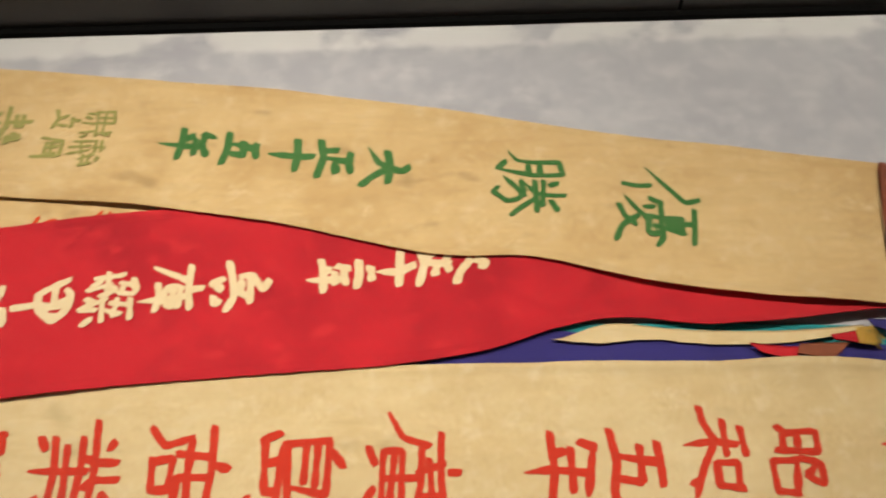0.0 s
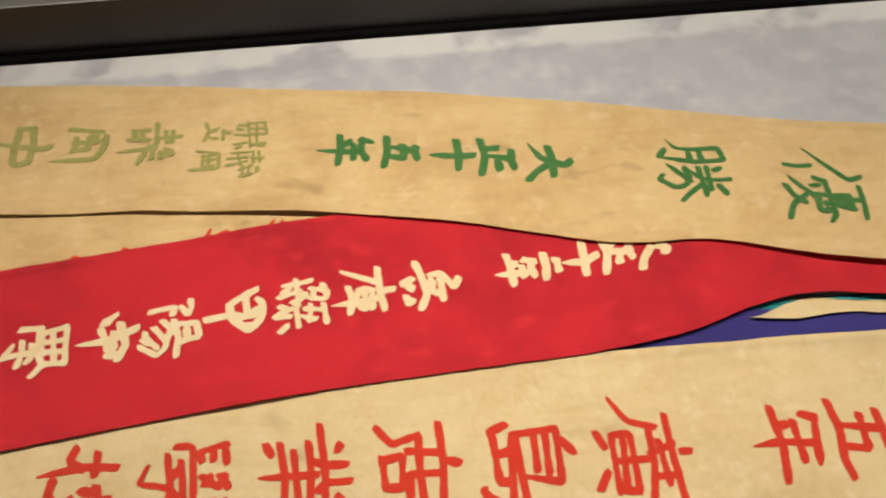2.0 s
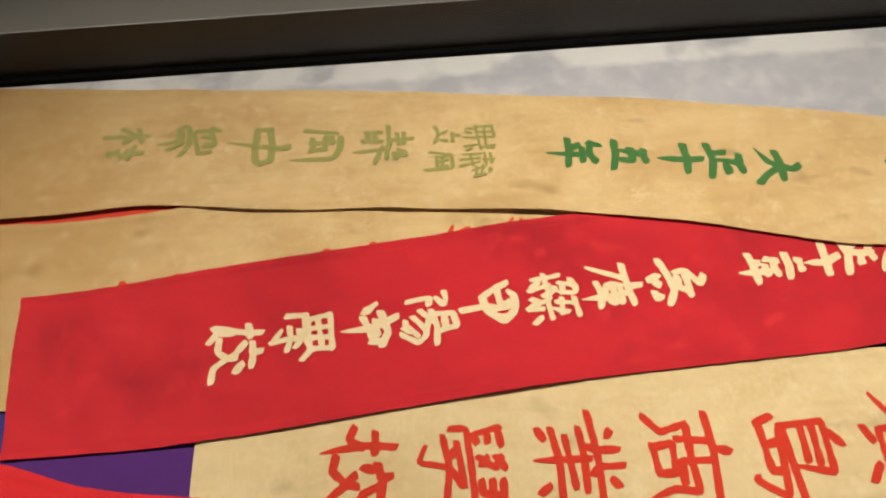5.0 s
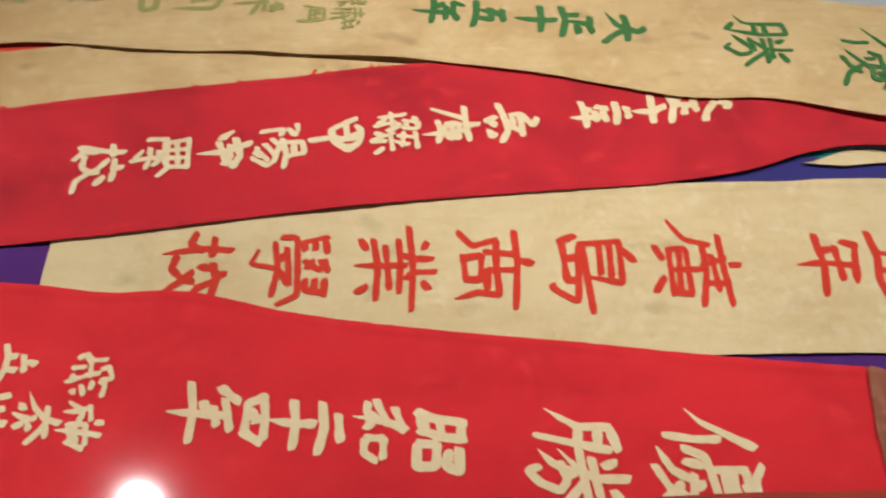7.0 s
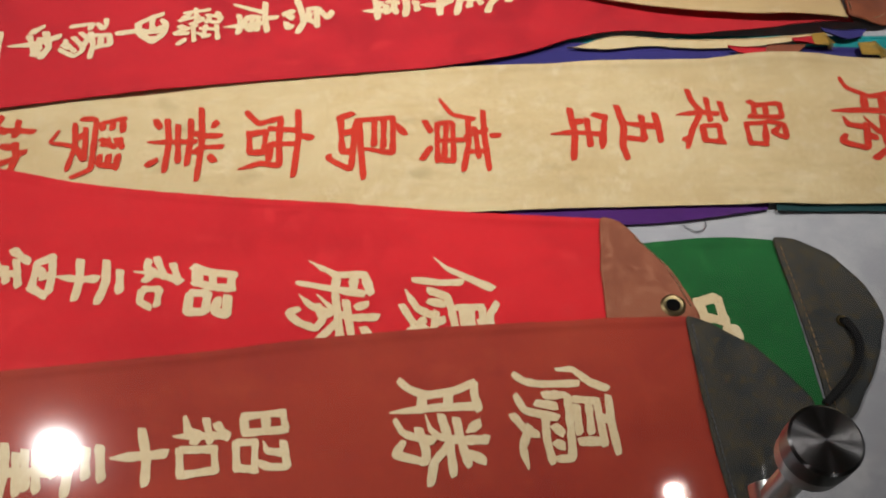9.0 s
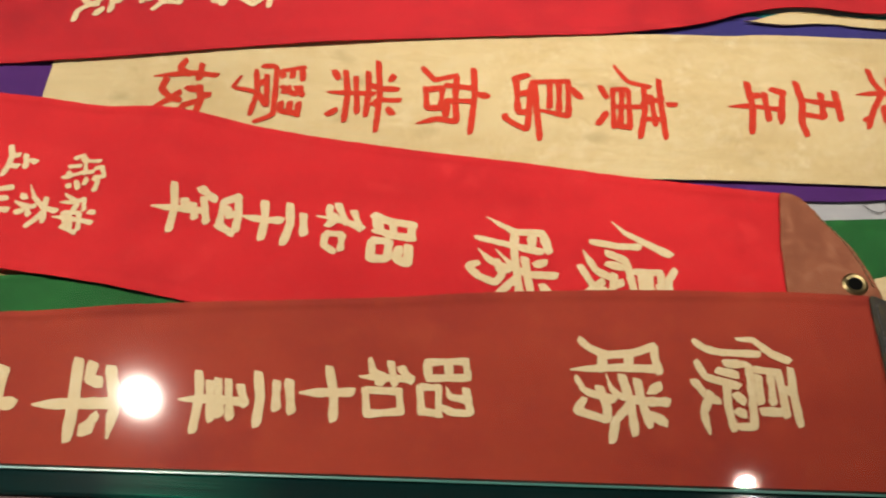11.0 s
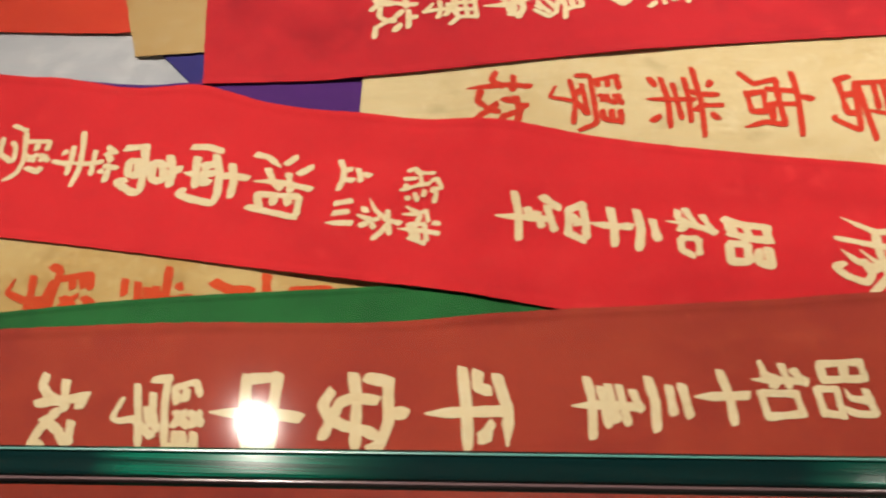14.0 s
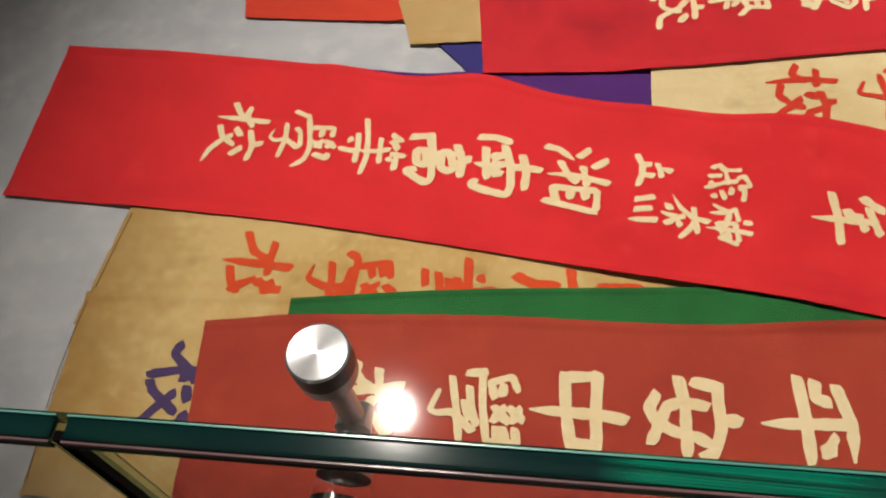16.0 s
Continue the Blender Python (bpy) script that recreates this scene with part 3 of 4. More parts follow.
def grommet(owner, x, y, z_at, r=0.006, mat=None):
    z = z_at(x, y)
    bm = bmesh.new()
    m = Matrix.Translation((x, y, z))
    lathe(bm, [(r * 0.55, -0.001), (r * 0.58, 0.0009), (r * 0.8, 0.0013), (r, 0.0004), (r, -0.001)], m, 32)
    smooth(part("grommet", bm, mat or BRASS, owner, "brass grommet"))
    bm = bmesh.new()
    lathe(bm, [(0, 0.0003), (r * 0.57, 0.0003)], m, 24)
    part("hole", bm, GAP, owner, "dark hole")


def stitches(owner, line, z_at, mat, step=0.004):
    pts = curve_at(line, max(3, int(sum(np.linalg.norm(np.diff(np.array(line), axis=0), axis=1)) / step)))
    bm = bmesh.new()
    for p, q in zip(pts, pts[1:]):
        a, b = p + (q - p) * 0.15, p + (q - p) * 0.8
        one = bmesh.new()
        tube(one, [(a[0], a[1], z_at(*a) + 0.0002), (*((a + b) / 2), z_at(*((a + b) / 2)) + 0.0005), (b[0], b[1], z_at(*b) + 0.0002)], 0.0004, 5)
        me = bpy.data.meshes.new("tmp")
        one.to_mesh(me)
        one.free()
        bm.from_mesh(me)
        bpy.data.meshes.remove(me)
    part("stitching", bm, mat, owner)


# lowest layers
teal, _ = ribbon("teal cotton ribbon under the other pennants", [(0.0000, 0.2102), (0.1483, 0.2088), (0.3719, 0.1992)], [(-0.0001, 0.1571), (0.1475, 0.1556), (0.3713, 0.1529)], TEAL, seed=11)
navy, navy_z = ribbon("navy blue ribbon with a gold-fringed end, half hidden", [(-0.5576, 0.1921), (-0.3010, 0.2160), (0.0000, 0.2102), (0.1088, 0.2004), (0.1579, 0.1974), (0.2536, 0.1923)],
                      [(-0.5075, 0.1408), (-0.3480, 0.1197), (-0.0003, 0.1169), (0.1079, 0.1208), (0.1569, 0.1253), (0.2566, 0.1240)], NAVY, seed=12)
purple, _ = ribbon("deep purple ribbon, mostly covered by red and cream ones", [(-0.6029, 0.1504), (-0.5480, 0.1445), (-0.5097, 0.1454), (-0.3996, 0.1655), (-0.1986, 0.1487), (-0.0002, 0.1269), (0.1615, 0.0802)],
                   [(-0.5990, 0.0709), (-0.4978, 0.0606), (-0.2974, 0.0596), (-0.0006, 0.0637), (0.0485, 0.0598), (0.1025, 0.0606), (0.1565, 0.0674)], PURPLE, seed=13)
dark, _ = ribbon("dark teal ribbon edge showing below a cream ribbon", [(0.1616, 0.0952), (0.2447, 0.0940), (0.3911, 0.0916)], [(0.1614, 0.0658), (0.2447, 0.0631), (0.3918, 0.0583)], DARKTEAL, seed=14)
red2, _ = ribbon("vermilion red ribbon, mostly hidden below a cream one", [(-0.7198, 0.3326), (-0.5169, 0.3473), (-0.3109, 0.3612)], [(-0.6866, 0.1979), (-0.5709, 0.1943), (-0.3007, 0.2108)], VERMILION, seed=15)
white, _ = ribbon("narrow folded cream ribbon edge between red and navy", [(0.0600, 0.2000), (0.0790, 0.2070), (0.1210, 0.2040), (0.1650, 0.2020), (0.2100, 0.2040), (0.2190, 0.2050)],
                  [(0.0520, 0.1990), (0.0750, 0.1960), (0.1050, 0.1980), (0.1340, 0.1950), (0.1780, 0.1950), (0.2120, 0.2000)], CREAM_PALE, nu=60, nv=6, seed=16)
ribbon("crimson ribbon end poking out between navy and cream", [(0.1560, 0.1940), (0.1680, 0.1920), (0.1810, 0.1910)], [(0.1630, 0.1880), (0.1700, 0.1860), (0.1800, 0.1850)], RED, nu=30, nv=4, seed=31)
ribbon("worn brown leather strap end among the ribbons", [(0.1810, 0.1920), (0.1930, 0.1930), (0.2070, 0.1930)], [(0.1790, 0.1860), (0.1890, 0.1850), (0.1980, 0.1850)], TAN, nu=24, nv=4, seed=33)
ribbon("crimson ribbon corner folded under a tan leather end", [(0.1980, 0.1970), (0.2080, 0.1990), (0.2170, 0.2010)], [(0.2000, 0.1940), (0.2090, 0.1930), (0.2160, 0.1920)], RED, nu=30, nv=4, seed=34)
ribbon("dark blue folded ribbon end under tan leather", [(0.2200, 0.2070), (0.2380, 0.2090), (0.2530, 0.2100)], [(0.2220, 0.2020), (0.2330, 0.1990), (0.2450, 0.2010)], NAVY, nu=30, nv=4, seed=32)
buff, buff_z = ribbon("cream ribbon with orange writing, half hidden by a red one", [(-0.6101, 0.3139), (-0.5608, 0.3123), (-0.5022, 0.3111), (-0.4188, 0.3195), (-0.3086, 0.3334), (-0.0516, 0.3575)],
                      [(-0.5573, 0.1706), (-0.5069, 0.1733), (-0.4506, 0.1791), (-0.3505, 0.1958), (-0.2503, 0.2104), (-0.0500, 0.2396)], CREAM, seed=17, ragged=0.0009)
aged, aged_z = ribbon("aged ochre ribbon with orange-red writing, edges fraying", [(-0.7151, 0.0461), (-0.4977, 0.0407), (-0.1981, 0.0294)], [(-0.7231, -0.0594), (-0.4977, -0.0589), (-0.1980, -0.0593)], CREAM_AGED, seed=18, ragged=0.0014)
aged2, aged2_z = ribbon("aged ochre ribbon with violet writing, browned at its end", [(-0.7217, -0.0377), (-0.5931, -0.0314), (-0.3173, -0.0292)], [(-0.7143, -0.1612), (-0.5915, -0.1599), (-0.3156, -0.1293)], CREAM_AGED, seed=19, ragged=0.0014)
green, green_z = ribbon("green ribbon with cream writing and grey leather end", [(-0.5921, -0.0349), (-0.5331, -0.0268), (-0.4695, -0.0199), (-0.3782, -0.0122), (-0.1982, 0.0117), (-0.0008, 0.0376), (0.0808, 0.0456), (0.1329, 0.0479), (0.1554, 0.0456)],
                        [(-0.5869, -0.0997), (-0.5328, -0.0994), (-0.4689, -0.0992), (-0.3775, -0.0970), (-0.1976, -0.0891), (-0.0001, -0.0803), (0.0818, -0.0763), (0.1342, -0.0701), (0.1599, -0.0676)], GREEN, seed=20)
hide_tip, z3 = tip(green, [(0.1535, 0.0471), (0.1682, 0.0454), (0.1849, 0.0363), (0.1988, 0.0153), (0.2040, -0.0045), (0.1954, -0.0259), (0.1869, -0.0415), (0.1735, -0.0600), (0.1589, -0.0686), (0.1602, -0.0430), (0.1581, -0.0037)], GREYHIDE, label="stained grey-brown leather end")
grommet(hide_tip, 0.1803, -0.0070, z3, 0.0035)
stitches(hide_tip, [(0.1569, 0.0406), (0.1615, -0.0038), (0.1636, -0.0608)], z3, THREAD, 0.004)
cream, cream_z = ribbon("pale cream cotton ribbon with large red writing", [(-0.3958, 0.1655), (-0.1993, 0.1853), (-0.0268, 0.1854), (0.0988, 0.1848), (0.2437, 0.1818), (0.3716, 0.1772)],
                        [(-0.3915, 0.0622), (-0.1981, 0.0669), (-0.0301, 0.0700), (0.0977, 0.0706), (0.2427, 0.0676), (0.3721, 0.0638)], CREAM_PALE, seed=21)
red, red_z = ribbon("crimson red wool ribbon with cream writing", [(-0.5205, 0.2509), (-0.4901, 0.2528), (-0.3954, 0.2657), (-0.3004, 0.2775), (-0.2031, 0.2903), (-0.0507, 0.2945), (0.1000, 0.2750), (0.2467, 0.2317)],
                    [(-0.5025, 0.1418), (-0.4029, 0.1462), (-0.2768, 0.1615), (-0.1790, 0.1744), (-0.0993, 0.1803), (-0.0248, 0.1858), (0.0179, 0.1925), (0.0546, 0.2045), (0.0813, 0.2104), (0.1433, 0.2057), (0.2443, 0.2146)], RED, seed=22, lift=0.0009)
scarlet, scarlet_z = ribbon("bright scarlet wool ribbon with cream writing and terracotta leather end",
                            [(-0.8175, 0.1682), (-0.6772, 0.1578), (-0.6049, 0.1494), (-0.5549, 0.1400), (-0.5054, 0.1398), (-0.4536, 0.1249), (-0.3850, 0.1149), (-0.3518, 0.1107), (-0.3158, 0.1115), (-0.2448, 0.0960), (-0.1624, 0.0845), (-0.0804, 0.0759), (0.0171, 0.0650), (0.0583, 0.0616)],
                            [(-0.8111, 0.0309), (-0.7154, 0.0261), (-0.6040, 0.0191), (-0.5219, 0.0100), (-0.3932, -0.0072), (-0.3093, -0.0174), (-0.2586, -0.0255), (-0.0993, -0.0451), (0.0576, -0.0564)], SCARLET, nu=190, seed=23, lift=0.0012)
terra_tip, z2 = tip(scarlet, [(0.0574, 0.0621), (0.0681, 0.0595), (0.0759, 0.0506), (0.0818, 0.0416), (0.0935, 0.0287), (0.1004, 0.0128), (0.1054, -0.0030), (0.0976, -0.0225), (0.0831, -0.0468), (0.0566, -0.0563), (0.0543, -0.0220), (0.0542, 0.0272)], TERRACOTTA, label="terracotta leather end")
grommet(terra_tip, 0.0911, 0.0046, z2, 0.0068)
stitches(terra_tip, [(0.0754, 0.0486), (0.0916, 0.0277), (0.1009, 0.0030)], z2, THREAD, 0.003)
ochre, ochre_z = ribbon("cream ochre ribbon with green writing and tan leather end", [(-0.6075, 0.4486), (-0.3986, 0.4279), (-0.1957, 0.4034), (-0.0436, 0.3785), (0.1014, 0.3469), (0.1911, 0.3297), (0.2559, 0.3173)],
                        [(-0.5600, 0.3145), (-0.5130, 0.3162), (-0.4559, 0.3199), (-0.3767, 0.3102), (-0.2714, 0.3035), (-0.1675, 0.2915), (-0.1102, 0.2813), (0.0100, 0.2548), (0.0320, 0.2551), (0.1103, 0.2345), (0.1897, 0.2198), (0.2384, 0.2131)], CREAM, nu=180, seed=24, wave=0.0009, lift=0.0022)
tan_tip, z1 = tip(ochre, [(0.2554, 0.3184), (0.2712, 0.3086), (0.2898, 0.2903), (0.3086, 0.2742), (0.3254, 0.2593), (0.3231, 0.2488), (0.3072, 0.2395), (0.2914, 0.2271), (0.2676, 0.2123), (0.2379, 0.2126), (0.2433, 0.2474), (0.2495, 0.2842)], TAN, label="worn tan leather end")
grommet(tan_tip, 0.2923, 0.2574, z1, 0.0048)
stitches(tan_tip, [(0.2580, 0.2170), (0.2808, 0.2324), (0.3076, 0.2489)], z1, THREAD)
stitches(tan_tip, [(0.2511, 0.3002), (0.2451, 0.2579), (0.2410, 0.2182)], z1, THREAD, 0.003)
rust, rust_z = ribbon("faded brick-red wool ribbon with cream writing and grey leather end", [(-0.6394, -0.0531), (-0.6127, -0.0490), (-0.5301, -0.0419), (-0.4675, -0.0384), (-0.3571, -0.0350), (-0.2745, -0.0264), (-0.1646, -0.0171), (-0.0945, -0.0097), (-0.0039, -0.0046), (0.0965, -0.0033)],
                      [(-0.6262, -0.1688), (-0.5460, -0.1648), (-0.4447, -0.1576), (-0.3547, -0.1468), (-0.2733, -0.1383), (-0.1567, -0.1302), (-0.0174, -0.1237), (0.1031, -0.1130)], RUST, nu=170, seed=25, lift=0.001)

# leather ends
hide_tip2, z4 = tip(rust, [(0.0955, -0.0028), (0.1093, -0.0079), (0.1302, -0.0210), (0.1443, -0.0389), (0.1535, -0.0528), (0.1499, -0.0664), (0.1365, -0.0820), (0.1234, -0.1015), (0.1022, -0.1140), (0.0988, -0.0814), (0.0959, -0.0421)], GREYHIDE, label="stained grey leather end")
stitches(hide_tip2, [(0.0985, -0.0088), (0.0995, -0.0520), (0.1044, -0.1091)], z4, GREYTHREAD, 0.003)

# gold fringes
for (fx, fy, fl, fw) in ((0.2440, 0.1870, 0.019, 0.010), (0.2160, 0.1970, 0.013, 0.009)):
    bm = bmesh.new()
    for k in range(46):
        s = (k / 45 - 0.5 + random.uniform(-0.02, 0.02)) * fw
        tube(bm, [(fx - 0.004, fy + s, TABLE + 0.009), (fx + fl * 0.4, fy + s * 1.25, TABLE + 0.0085 + 0.0008 * random.random()), (fx + fl * random.uniform(0.6, 1.0) * (1 - abs(s) / fw * 0.6), fy + s * 1.3, TABLE + 0.004)], 0.00024, 5)
    part("gold_fringe", bm, GOLD, navy, "gold metallic fringe")

stitches(aged, [(-0.7139, 0.0211), (-0.7185, -0.0341)], aged_z, THREAD, 0.0035)
stitches(aged2, [(-0.7187, -0.0442), (-0.7203, -0.0901), (-0.7135, -0.1527)], aged2_z, THREAD, 0.0035)

# cord through the grey leather end
bm = bmesh.new()
cl = curve_at([(0.1803, -0.0070), (0.1839, -0.0159), (0.1826, -0.0277), (0.1750, -0.0394), (0.1653, -0.0490), (0.1575, -0.0558)], 40)
tube(bm, [(x, y, z3(x, y) + 0.0022 + 0.002 * math.sin(math.pi * k / 39)) for k, (x, y) in enumerate(cl)], 0.0021, 10)
smooth(part("cord", bm, CORD, hide_tip, "black cotton cord"))
bm = bmesh.new()
cl = curve_at([(0.1054, 0.0591), (0.1142, 0.0541), (0.1192, 0.0579), (0.1182, 0.0639)], 20)
tube(bm, [(x, y, TABLE + 0.0008) for x, y in cl], 0.0003, 5)
tagged(part("loose_thread", bm, GREYTHREAD), "loose grey thread end on the cloth bed", "thread")

# tips of covered writing on the half-hidden cream ribbon
for mx, my, ml, mw, ma in ((-0.2532, 0.2909, 0.010, 0.0022, 70), (-0.2446, 0.2924, 0.008, 0.002, 20), (-0.2498, 0.2860, 0.012, 0.002, 5), (-0.2156, 0.2948, 0.010, 0.002, 60), (-0.2074, 0.2947, 0.008, 0.002, 100),
                           (-0.4584, 0.2626, 0.006, 0.004, 90), (-0.4240, 0.2655, 0.007, 0.004, 90), (-0.3663, 0.2713, 0.006, 0.004, 80), (-0.3310, 0.2778, 0.008, 0.005, 90), (-0.3017, 0.2818, 0.007, 0.004, 90)):
    my -= 0.0055
    one = bmesh.new()
    u, w = Vector((math.cos(radians(ma)), math.sin(radians(ma)))), Vector((-math.sin(radians(ma)), math.cos(radians(ma))))
    ring = []
    for k in range(14):
        a = 2 * math.pi * k / 14
        p = Vector((mx, my)) + u * ml * 0.6 * math.cos(a) + w * mw * 0.5 * math.sin(a) * (1.2 + 0.5 * math.cos(a))
        ring.append(one.verts.new((p.x, p.y, buff_z(p.x, p.y) + 0.0004)))
    one.faces.new(ring)
    part("brush_mark", one, INK_ORANGE, buff)

# ---- writing: each character with its middle, its length along and its breadth across the ribbon, and its strokes ----
write(rust, rust_z, INK_CREAM, 0.0059, [
    ("勝", -0.037, -0.0635, 0.048, 0.055, "bwdrejceac hxhmia- bwewix dphp eiii lxnu- suuy pzpsommkjj- krpsvu jnppxq qpulzk plogndkb mhrjujtfsbpd"),
    ("優", 0.0255, -0.058, 0.051, 0.052, "gyeuaqam erehddbb iyoywz jvio- jvuw twtq ktrt kqrq nvoy hoooxoxk hnhi jgkl pkrm tkum nlmh misiyj mhldhb maqdrg peuczd-"),
])
write(rust, rust_z, INK_CREAM, 0.0049, [
    ("昭", -0.1255, -0.066, 0.027, 0.03, "ccbv jeix avix cnio ddje nazc njyk nank yczl nwyzyqwm sxrpnn-"),
    ("和", -0.1565, -0.068, 0.027, 0.03, "dtjz izimia- bolr imggae hmlj odzf odou ntyv zfxv"),
    ("十", -0.186, -0.073, 0.026, 0.028, "amnqzr lzmqna-"),
    ("三", -0.213, -0.078, 0.02, 0.028, "dvsz enrp aameze"),
    ("年", -0.244, -0.081, 0.034, 0.032, "fwnz drtu dnsq ekun mzlnma- afjhzh"),
])
write(rust, rust_z, INK_CREAM, 0.0062, [
    ("平", -0.3145, -0.0835, 0.041, 0.043, "cvnzxz- bpgpht ruxr aknmzn nyompa-"),
    ("安", -0.368, -0.087, 0.044, 0.04, "nznv bmcs btgtquyszp aijkzl jqijkfqdwb gclapcshtnvr"),
    ("中", -0.4245, -0.088, 0.047, 0.04, "binjzl arorzs cjbr pzotojoa- ylys"),
])
write(rust, rust_z, INK_CREAM, 0.0059, [
    ("學", -0.4765, -0.0915, 0.049, 0.039, "epbvgx fqjr etit mrrv mvqz murr myrw yqyy txyy tsyt tuyv bjao anmoyq gknltn vmpgqcpaic dfnhzj ljrl"),
    ("校", -0.531, -0.0925, 0.028, 0.041, "abebhfjl hzjmka cmmp quxv xezj ydsgmm pgtpxt hxlw"),
])
write(scarlet, scarlet_z, INK_CREAM, 0.0060, [
    ("昭", -0.1615, 0.0225, 0.025, 0.033, "aadjfz iclnmz exlx dmln dcif pbxbxk olxl obol qwzxxqrr"),
    ("勝", -0.0935, 0.014, 0.049, 0.052, "fvfnciaf- lvjlhc fvlx gsks gnjn owpt vvyx szsrqnli- nqtrys lnsozp toxkzi rmogld- oiskvitdqapd"),
    ("優", -0.03, 0.0105, 0.052, 0.057, "jygsdmaj- hqhkgd nzqxwxzz ovoo ovxv xuxn oqsqwr ossswt sxsu lmpnuozozl lmjh mhnl rlsj ukvl pjvixi qioejb- nasduh rgucxa-"),
])
write(scarlet, scarlet_z, INK_CREAM, 0.0049, [
    ("和", -0.1925, 0.028, 0.027, 0.034, "dtny mzinha- akkq bgfgjn jjmg rgwgzm qpyp qgqp"),
])
write(scarlet, scarlet_z, INK_CREAM, 0.0049, [
    ("二", -0.2175, 0.029, 0.011, 0.028, "gutz aamfza"),
    ("十", -0.2375, 0.031, 0.023, 0.026, "ammozo mzmoka-"),
    ("四", -0.2575, 0.034, 0.011, 0.026, "ecax aumzxz ectc tazx ilmh nlmu"),
    ("年", -0.2855, 0.038, 0.037, 0.032, "csiz huux kqss ownmma- immo ahmjzj"),
])
write(scarlet, scarlet_z, INK_CREAM, 0.0039, [
    ("神", -0.349, 0.031, 0.024, 0.026, "lvlz dqfkfc- cqks fnae gnll szqnpa- mgwk mqxs mgmq vhzr nkwn"),
    ("奈", -0.373, 0.035, 0.026, 0.028, "hrwt pznrhkag- psvozk mmnk mhsk nika iffc- pgrc"),
    ("川", -0.3965, 0.04, 0.015, 0.016, "dfaw ofmu zzzpza-"),
    ("縣", -0.3495, 0.0595, 0.025, 0.025, "euem flai ksiwpzqt clon bhde ijjc msnk nmra rtswzv rpvo tjyl nepd wgxe"),
    ("立", -0.391, 0.067, 0.02, 0.022, "ozms ipts ikjf aajerezb smrf"),
])
write(scarlet, scarlet_z, INK_CREAM, 0.0049, [
    ("校", -0.661, 0.09, 0.038, 0.05, "ahflhq izhngb- cpfoks rzsu mssvyu ooll tqwm kdpgsm okqgucza-"),
    ("學", -0.6145, 0.086, 0.047, 0.046, "ahdn enrqwpzl ipixmx jtmt oqru ours ovrz pyrw uswx uxwx gfngvf ijklqmrk qkngocmajb-"),
    ("等", -0.566, 0.08, 0.044, 0.044, "aijkrlzk hgnhuh jeld- pipfoa jpuq otpopj kxht jwlt kuow rzqu sutt swxw"),
])
write(scarlet, scarlet_z, INK_CREAM, 0.0060, [
    ("湘", -0.4365, 0.0595, 0.039, 0.049, "bren fyit aabffl- ozmqlilc- ggnl ippr lkon qewg rvyv qerv vbxlzv rlul rqur"),
    ("南", -0.479, 0.0675, 0.042, 0.045, "oznunp ispuwu abahcn elmovpzoxfvatc iirj iljh qlqi femfsg mmngmb-"),
    ("高", -0.522, 0.071, 0.04, 0.038, "mzov ftnwvw jnjr jnrotr jrrttr baaj bilkxlzjtase idihqipeid"),
])
write(cream, cream_z, INK_RED, 0.0053, [
    ("廣", -0.02, 0.1285, 0.048, 0.059, "ozow fuouzv irgkag lrvs mvoo tvto ipqpzn popf jkwk jfjk vfwk kivh jfwf ibmd rdva"),
    ("島", -0.078, 0.1215, 0.048, 0.051, "jzfw cvqv cvdj qvom dsos dpnp dkplzm cdai cepf ejwiraqb ifhj pfpj"),
    ("商", -0.1325, 0.125, 0.043, 0.052, "lzkv atluzt dnffaa dnmnvo iuhj nunk vouhwa- nktk iiqi icqd jcii qdqi"),
    ("業", -0.189, 0.1265, 0.046, 0.057, "kyks ozos fwhv txrv aqmszs enlouo gjtl efmhwh ksjp osqq mqma- ebhd seub"),
])
write(cream, cream_z, INK_RED, 0.0053, [
    ("學", -0.25, 0.125, 0.046, 0.046, "cqay bxgy cufu cqfr jrmv jums jwnz jynw usvy wyqy uvqv usqs ajaokpwqzk chmjwi elkmsn gljj snmjlfkafc"),
    ("校", -0.305, 0.1295, 0.04, 0.045, "alejho hzgoia- csjs qyru mtsvzu noos tuvpyn jfoesjtn pmtixc-"),
])
write(cream, cream_z, INK_RED, 0.0045, [
    ("昭", 0.1675, 0.131, 0.023, 0.034, "afci dhcy jdkz czkz dpip biih naya mnzk nann yazl moozwztr pwtq"),
    ("和", 0.1295, 0.136, 0.029, 0.046, "gyoz lwkmla- eror aifjkn lmsgzc vdwb qmwm qvxu qmqv wmxw"),
    ("五", 0.09, 0.126, 0.024, 0.042, "eylzrz kyic fpqp qppe aakdtazc"),
    ("年", 0.0535, 0.1255, 0.035, 0.041, "dtfz fyuv fqtq nwmjna- hkgo ajmkzi"),
])
write(cream, cream_z, INK_RED, 0.0060, [
    ("勝", 0.234, 0.1315, 0.046, 0.067, "fygodhag lxkmka- ezlx gskr gmkl owos mqrpvp suqnmk- vpyj puvrzq pkoemd- okviuetarc rjsm uvtq"),
])
write(ochre, ochre_z, INK_GREEN, 0.0050, [
    ("大", -0.0415, 0.3225, 0.029, 0.031, "cnmpxo mzpvkjad- mptfza"),
    ("正", -0.0735, 0.33, 0.021, 0.03, "jyqxwz pzmg qnwo hohg abmeza"),
    ("十", -0.101, 0.3335, 0.028, 0.025, "apmqzp ozorla-"),
    ("五", -0.134, 0.3405, 0.022, 0.025, "kypxvz oxjg iotprg adndza"),
    ("年", -0.169, 0.3455, 0.036, 0.025, "ftjz- huptxw jqwq quplma- gpkl aknkzj"),
])
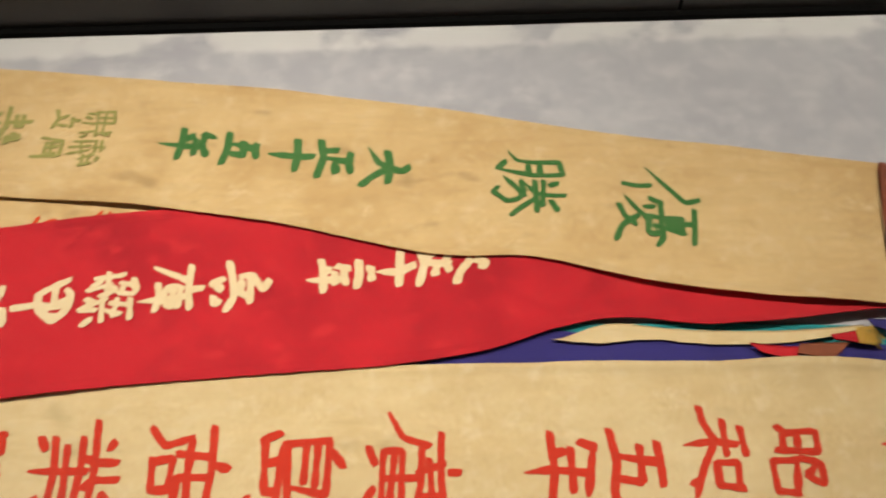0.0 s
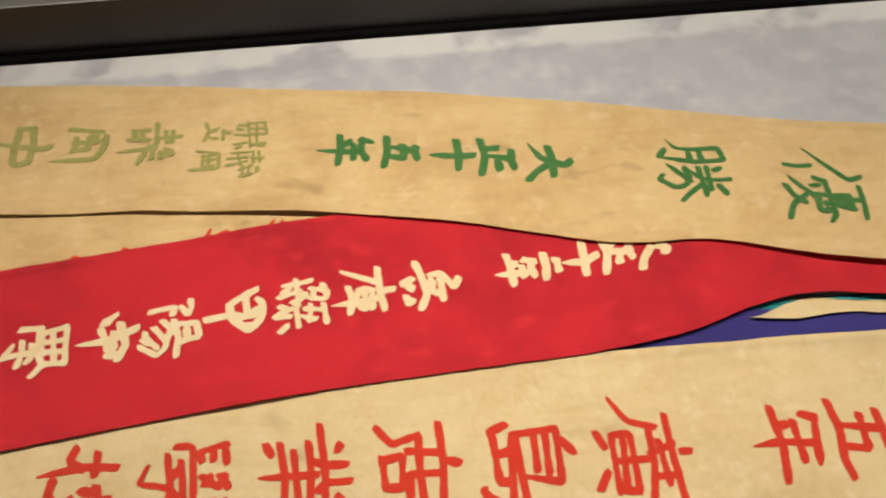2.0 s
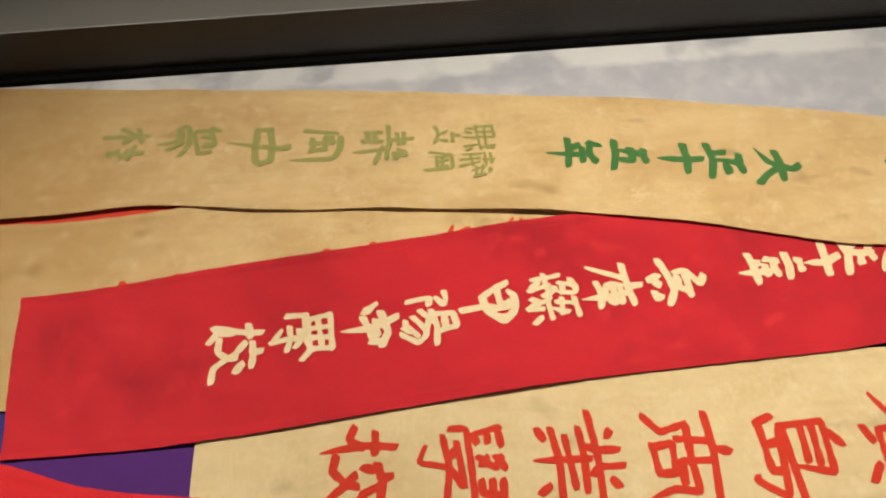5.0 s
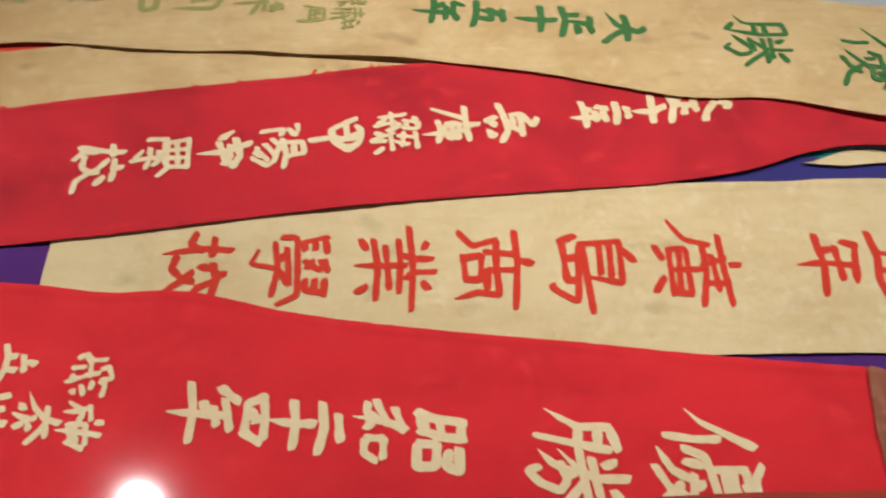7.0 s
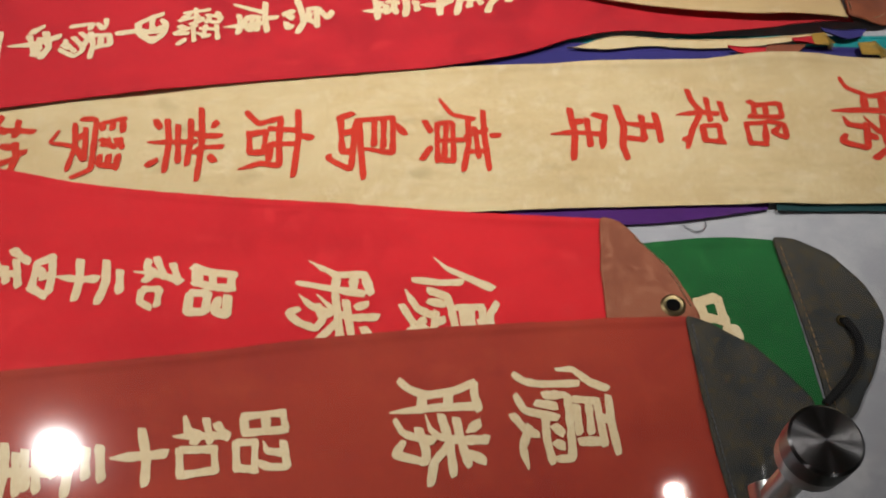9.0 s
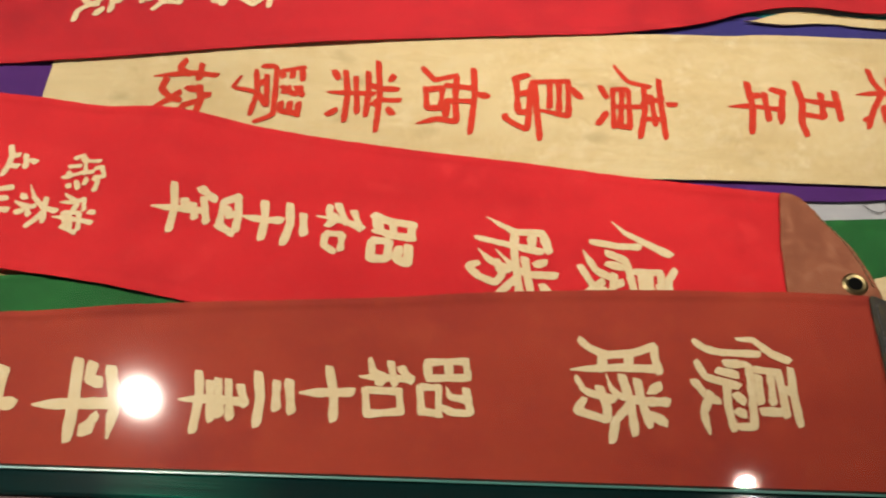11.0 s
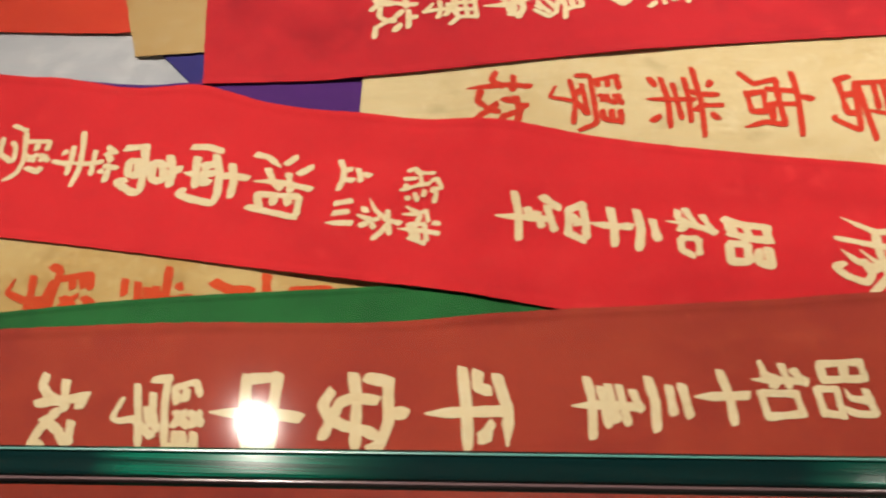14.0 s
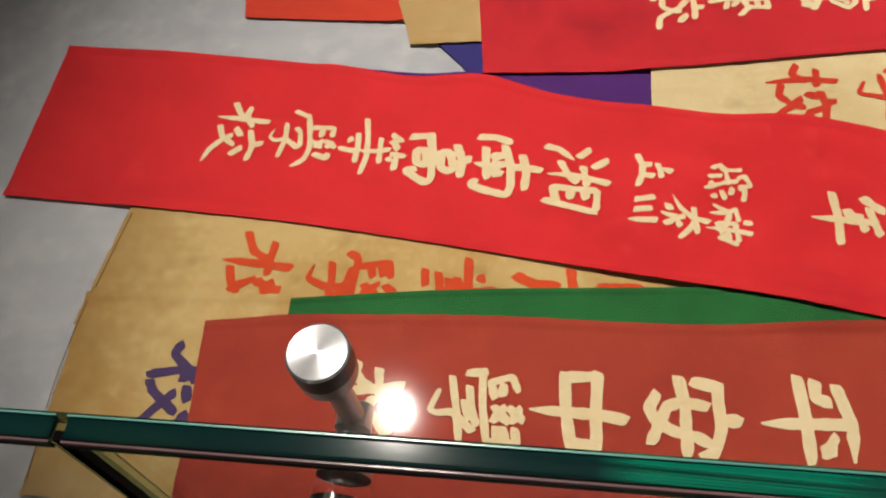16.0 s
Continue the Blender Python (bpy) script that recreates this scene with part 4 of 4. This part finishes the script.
write(ochre, ochre_z, INK_PALEGREEN, 0.0029, [
    ("縣", -0.232, 0.365, 0.022, 0.024, "bkby akzo cddl gkhz crws cxlz hhfc mlka tlub mzlm vzwo xtyy whzd"),
    ("立", -0.2535, 0.371, 0.017, 0.016, "qzoq lszs inmg aameza xnue"),
    ("靜", -0.234, 0.3395, 0.024, 0.021, "izir bwmx asnt bqbd gphb kpoa biok pttj oryp rwvv xszk pmzm"),
    ("岡", -0.2595, 0.3455, 0.019, 0.017, "aegy gyzzza hvjl wvwl jqwq hlwl nvpm"),
])
write(ochre, ochre_z, INK_PALEGREEN, 0.0049, [
    ("靜", -0.297, 0.3635, 0.04, 0.039, "jzjo fvmv fsmt aonp elee kmkd eikj efkg ppra- nmzj nowo rrws ptuu qvuw"),
    ("岡", -0.3435, 0.3675, 0.033, 0.031, "afex hzszzwya- sjrs hkrl jrrr mwmj hqiv"),
    ("中", -0.384, 0.369, 0.044, 0.034, "akar blnlxm bqnsys xmzoxs ozpwmlia-"),
    ("學", -0.4355, 0.3795, 0.043, 0.031, "gzdv evry ajcmpnzk fpgv kslx goys putx ryst xsxx diqite kkngoa- fjpk"),
    ("校", -0.481, 0.38, 0.034, 0.032, "hzga bslv ajhs llhp uxts oszq qpym qkvf seul"),
])
write(ochre, ochre_z, INK_GREEN, 0.0049, [
    ("優", 0.12, 0.2895, 0.052, 0.061, "lzmvgqal- gmgife oxuwzv twtt rtro rtws wtuo rrvr rpup lotnxnzl mokl nmnj rnqj umtl wmvl wlvj qkvj skohje- mcqdtg qhtcxa"),
    ("勝", 0.0455, 0.309, 0.043, 0.052, "fyfpejag- kzkphc- fykz grkr gnjn efhc nxou szsurplk- mpspyp mswr tpwkzg uuyw sloike- mkqltjufqaoc"),
])
write(red, red_z, INK_CREAM, 0.0049, [
    ("校", -0.3795, 0.2015, 0.033, 0.039, "eyerbc argt bbegel deia mznu iunvtv irmo rrvo gfmfpkpo noqiteze"),
    ("學", -0.3405, 0.2095, 0.037, 0.031, "afao axdo axuz cotq iphx nqny tqtz cstv cnootrzn ghniuh ilpmsk nlnhpa iepb"),
    ("中", -0.301, 0.216, 0.032, 0.03, "apgj ijuo frrvzs wnws iznrpkqa- kptq"),
    ("陽", -0.2665, 0.22, 0.033, 0.038, "fcdm ateuhtdp dnhm lxlo rztq lxrz mtsu jnqqzq jipp mfsl ocqcvi omvlyiua rbtf"),
])
write(red, red_z, INK_CREAM, 0.0050, [
    ("甲", -0.232, 0.2285, 0.032, 0.029, "aweqjk jksmzuszjzgw frrt nzov pxrrpl pmqgra tnwswx"),
    ("縣", -0.194, 0.2295, 0.03, 0.037, "brcmdd ajjl gmjb ehhd fqhzlykq dwiy hoko gsls knmi ncph nmsa sisa okxm nrvr nxwz qypo uusm whzd"),
    ("庫", -0.1585, 0.236, 0.035, 0.032, "nzot asntyv jtflbd nnxn mqxq okvj rutlua- kgsizh monk xovl"),
    ("兵", -0.1205, 0.237, 0.033, 0.034, "kzpxhrim krvs knqn agjjslzi ssql majf mcpf scwduf"),
])
write(red, red_z, INK_CREAM, 0.0049, [
    ("大", 0.0105, 0.246, 0.017, 0.016, "amodza aqdzjv"),
    ("正", -0.0105, 0.249, 0.017, 0.024, "eyiwpz kzjd kpsn cmhe aakeza"),
    ("十", -0.0325, 0.2485, 0.021, 0.023, "apmpzp kzppqa-"),
    ("二", -0.05, 0.244, 0.008, 0.018, "gwsz aaodza"),
    ("年", -0.0705, 0.243, 0.023, 0.022, "frhz gwowty kqtr pwqlqa- injj ahkjzk"),
])
write(aged, aged_z, INK_ORANGE, 0.0060, [
    ("校", -0.6205, -0.01, 0.043, 0.042, "agiklq oznoma- errr pdvfzi tnyf uoyx xxyr uuys"),
    ("學", -0.56, -0.0155, 0.054, 0.031, "akcn cnonyn hoewmx grms gulv rqwu quwq rwvz ggqhyh jmxk tktfpaib- umzi"),
    ("業", -0.4975, -0.012, 0.041, 0.024, "jatb lfzh pjzk omzn appqxq vzxn mvou srvm"),
    ("商", -0.4485, -0.012, 0.033, 0.016, "iaqiqr orzr axzz ukur"),
    ("廣", -0.4065, -0.0155, 0.023, 0.005, "faay abzb ayuz"),
])
write(aged2, aged2_z, INK_VIOLET, 0.0060, [
    ("校", -0.65, -0.092, 0.03, 0.048, "andkiu izioka jtls nvrx vzyw mcpfsmvt pqtkzd hvly"),
])
write(green, green_z, INK_CREAM, 0.0059, [
    ("優", 0.1135, -0.0035, 0.019, 0.027, "daaq ldou aqos ddle trsyzz"),
])
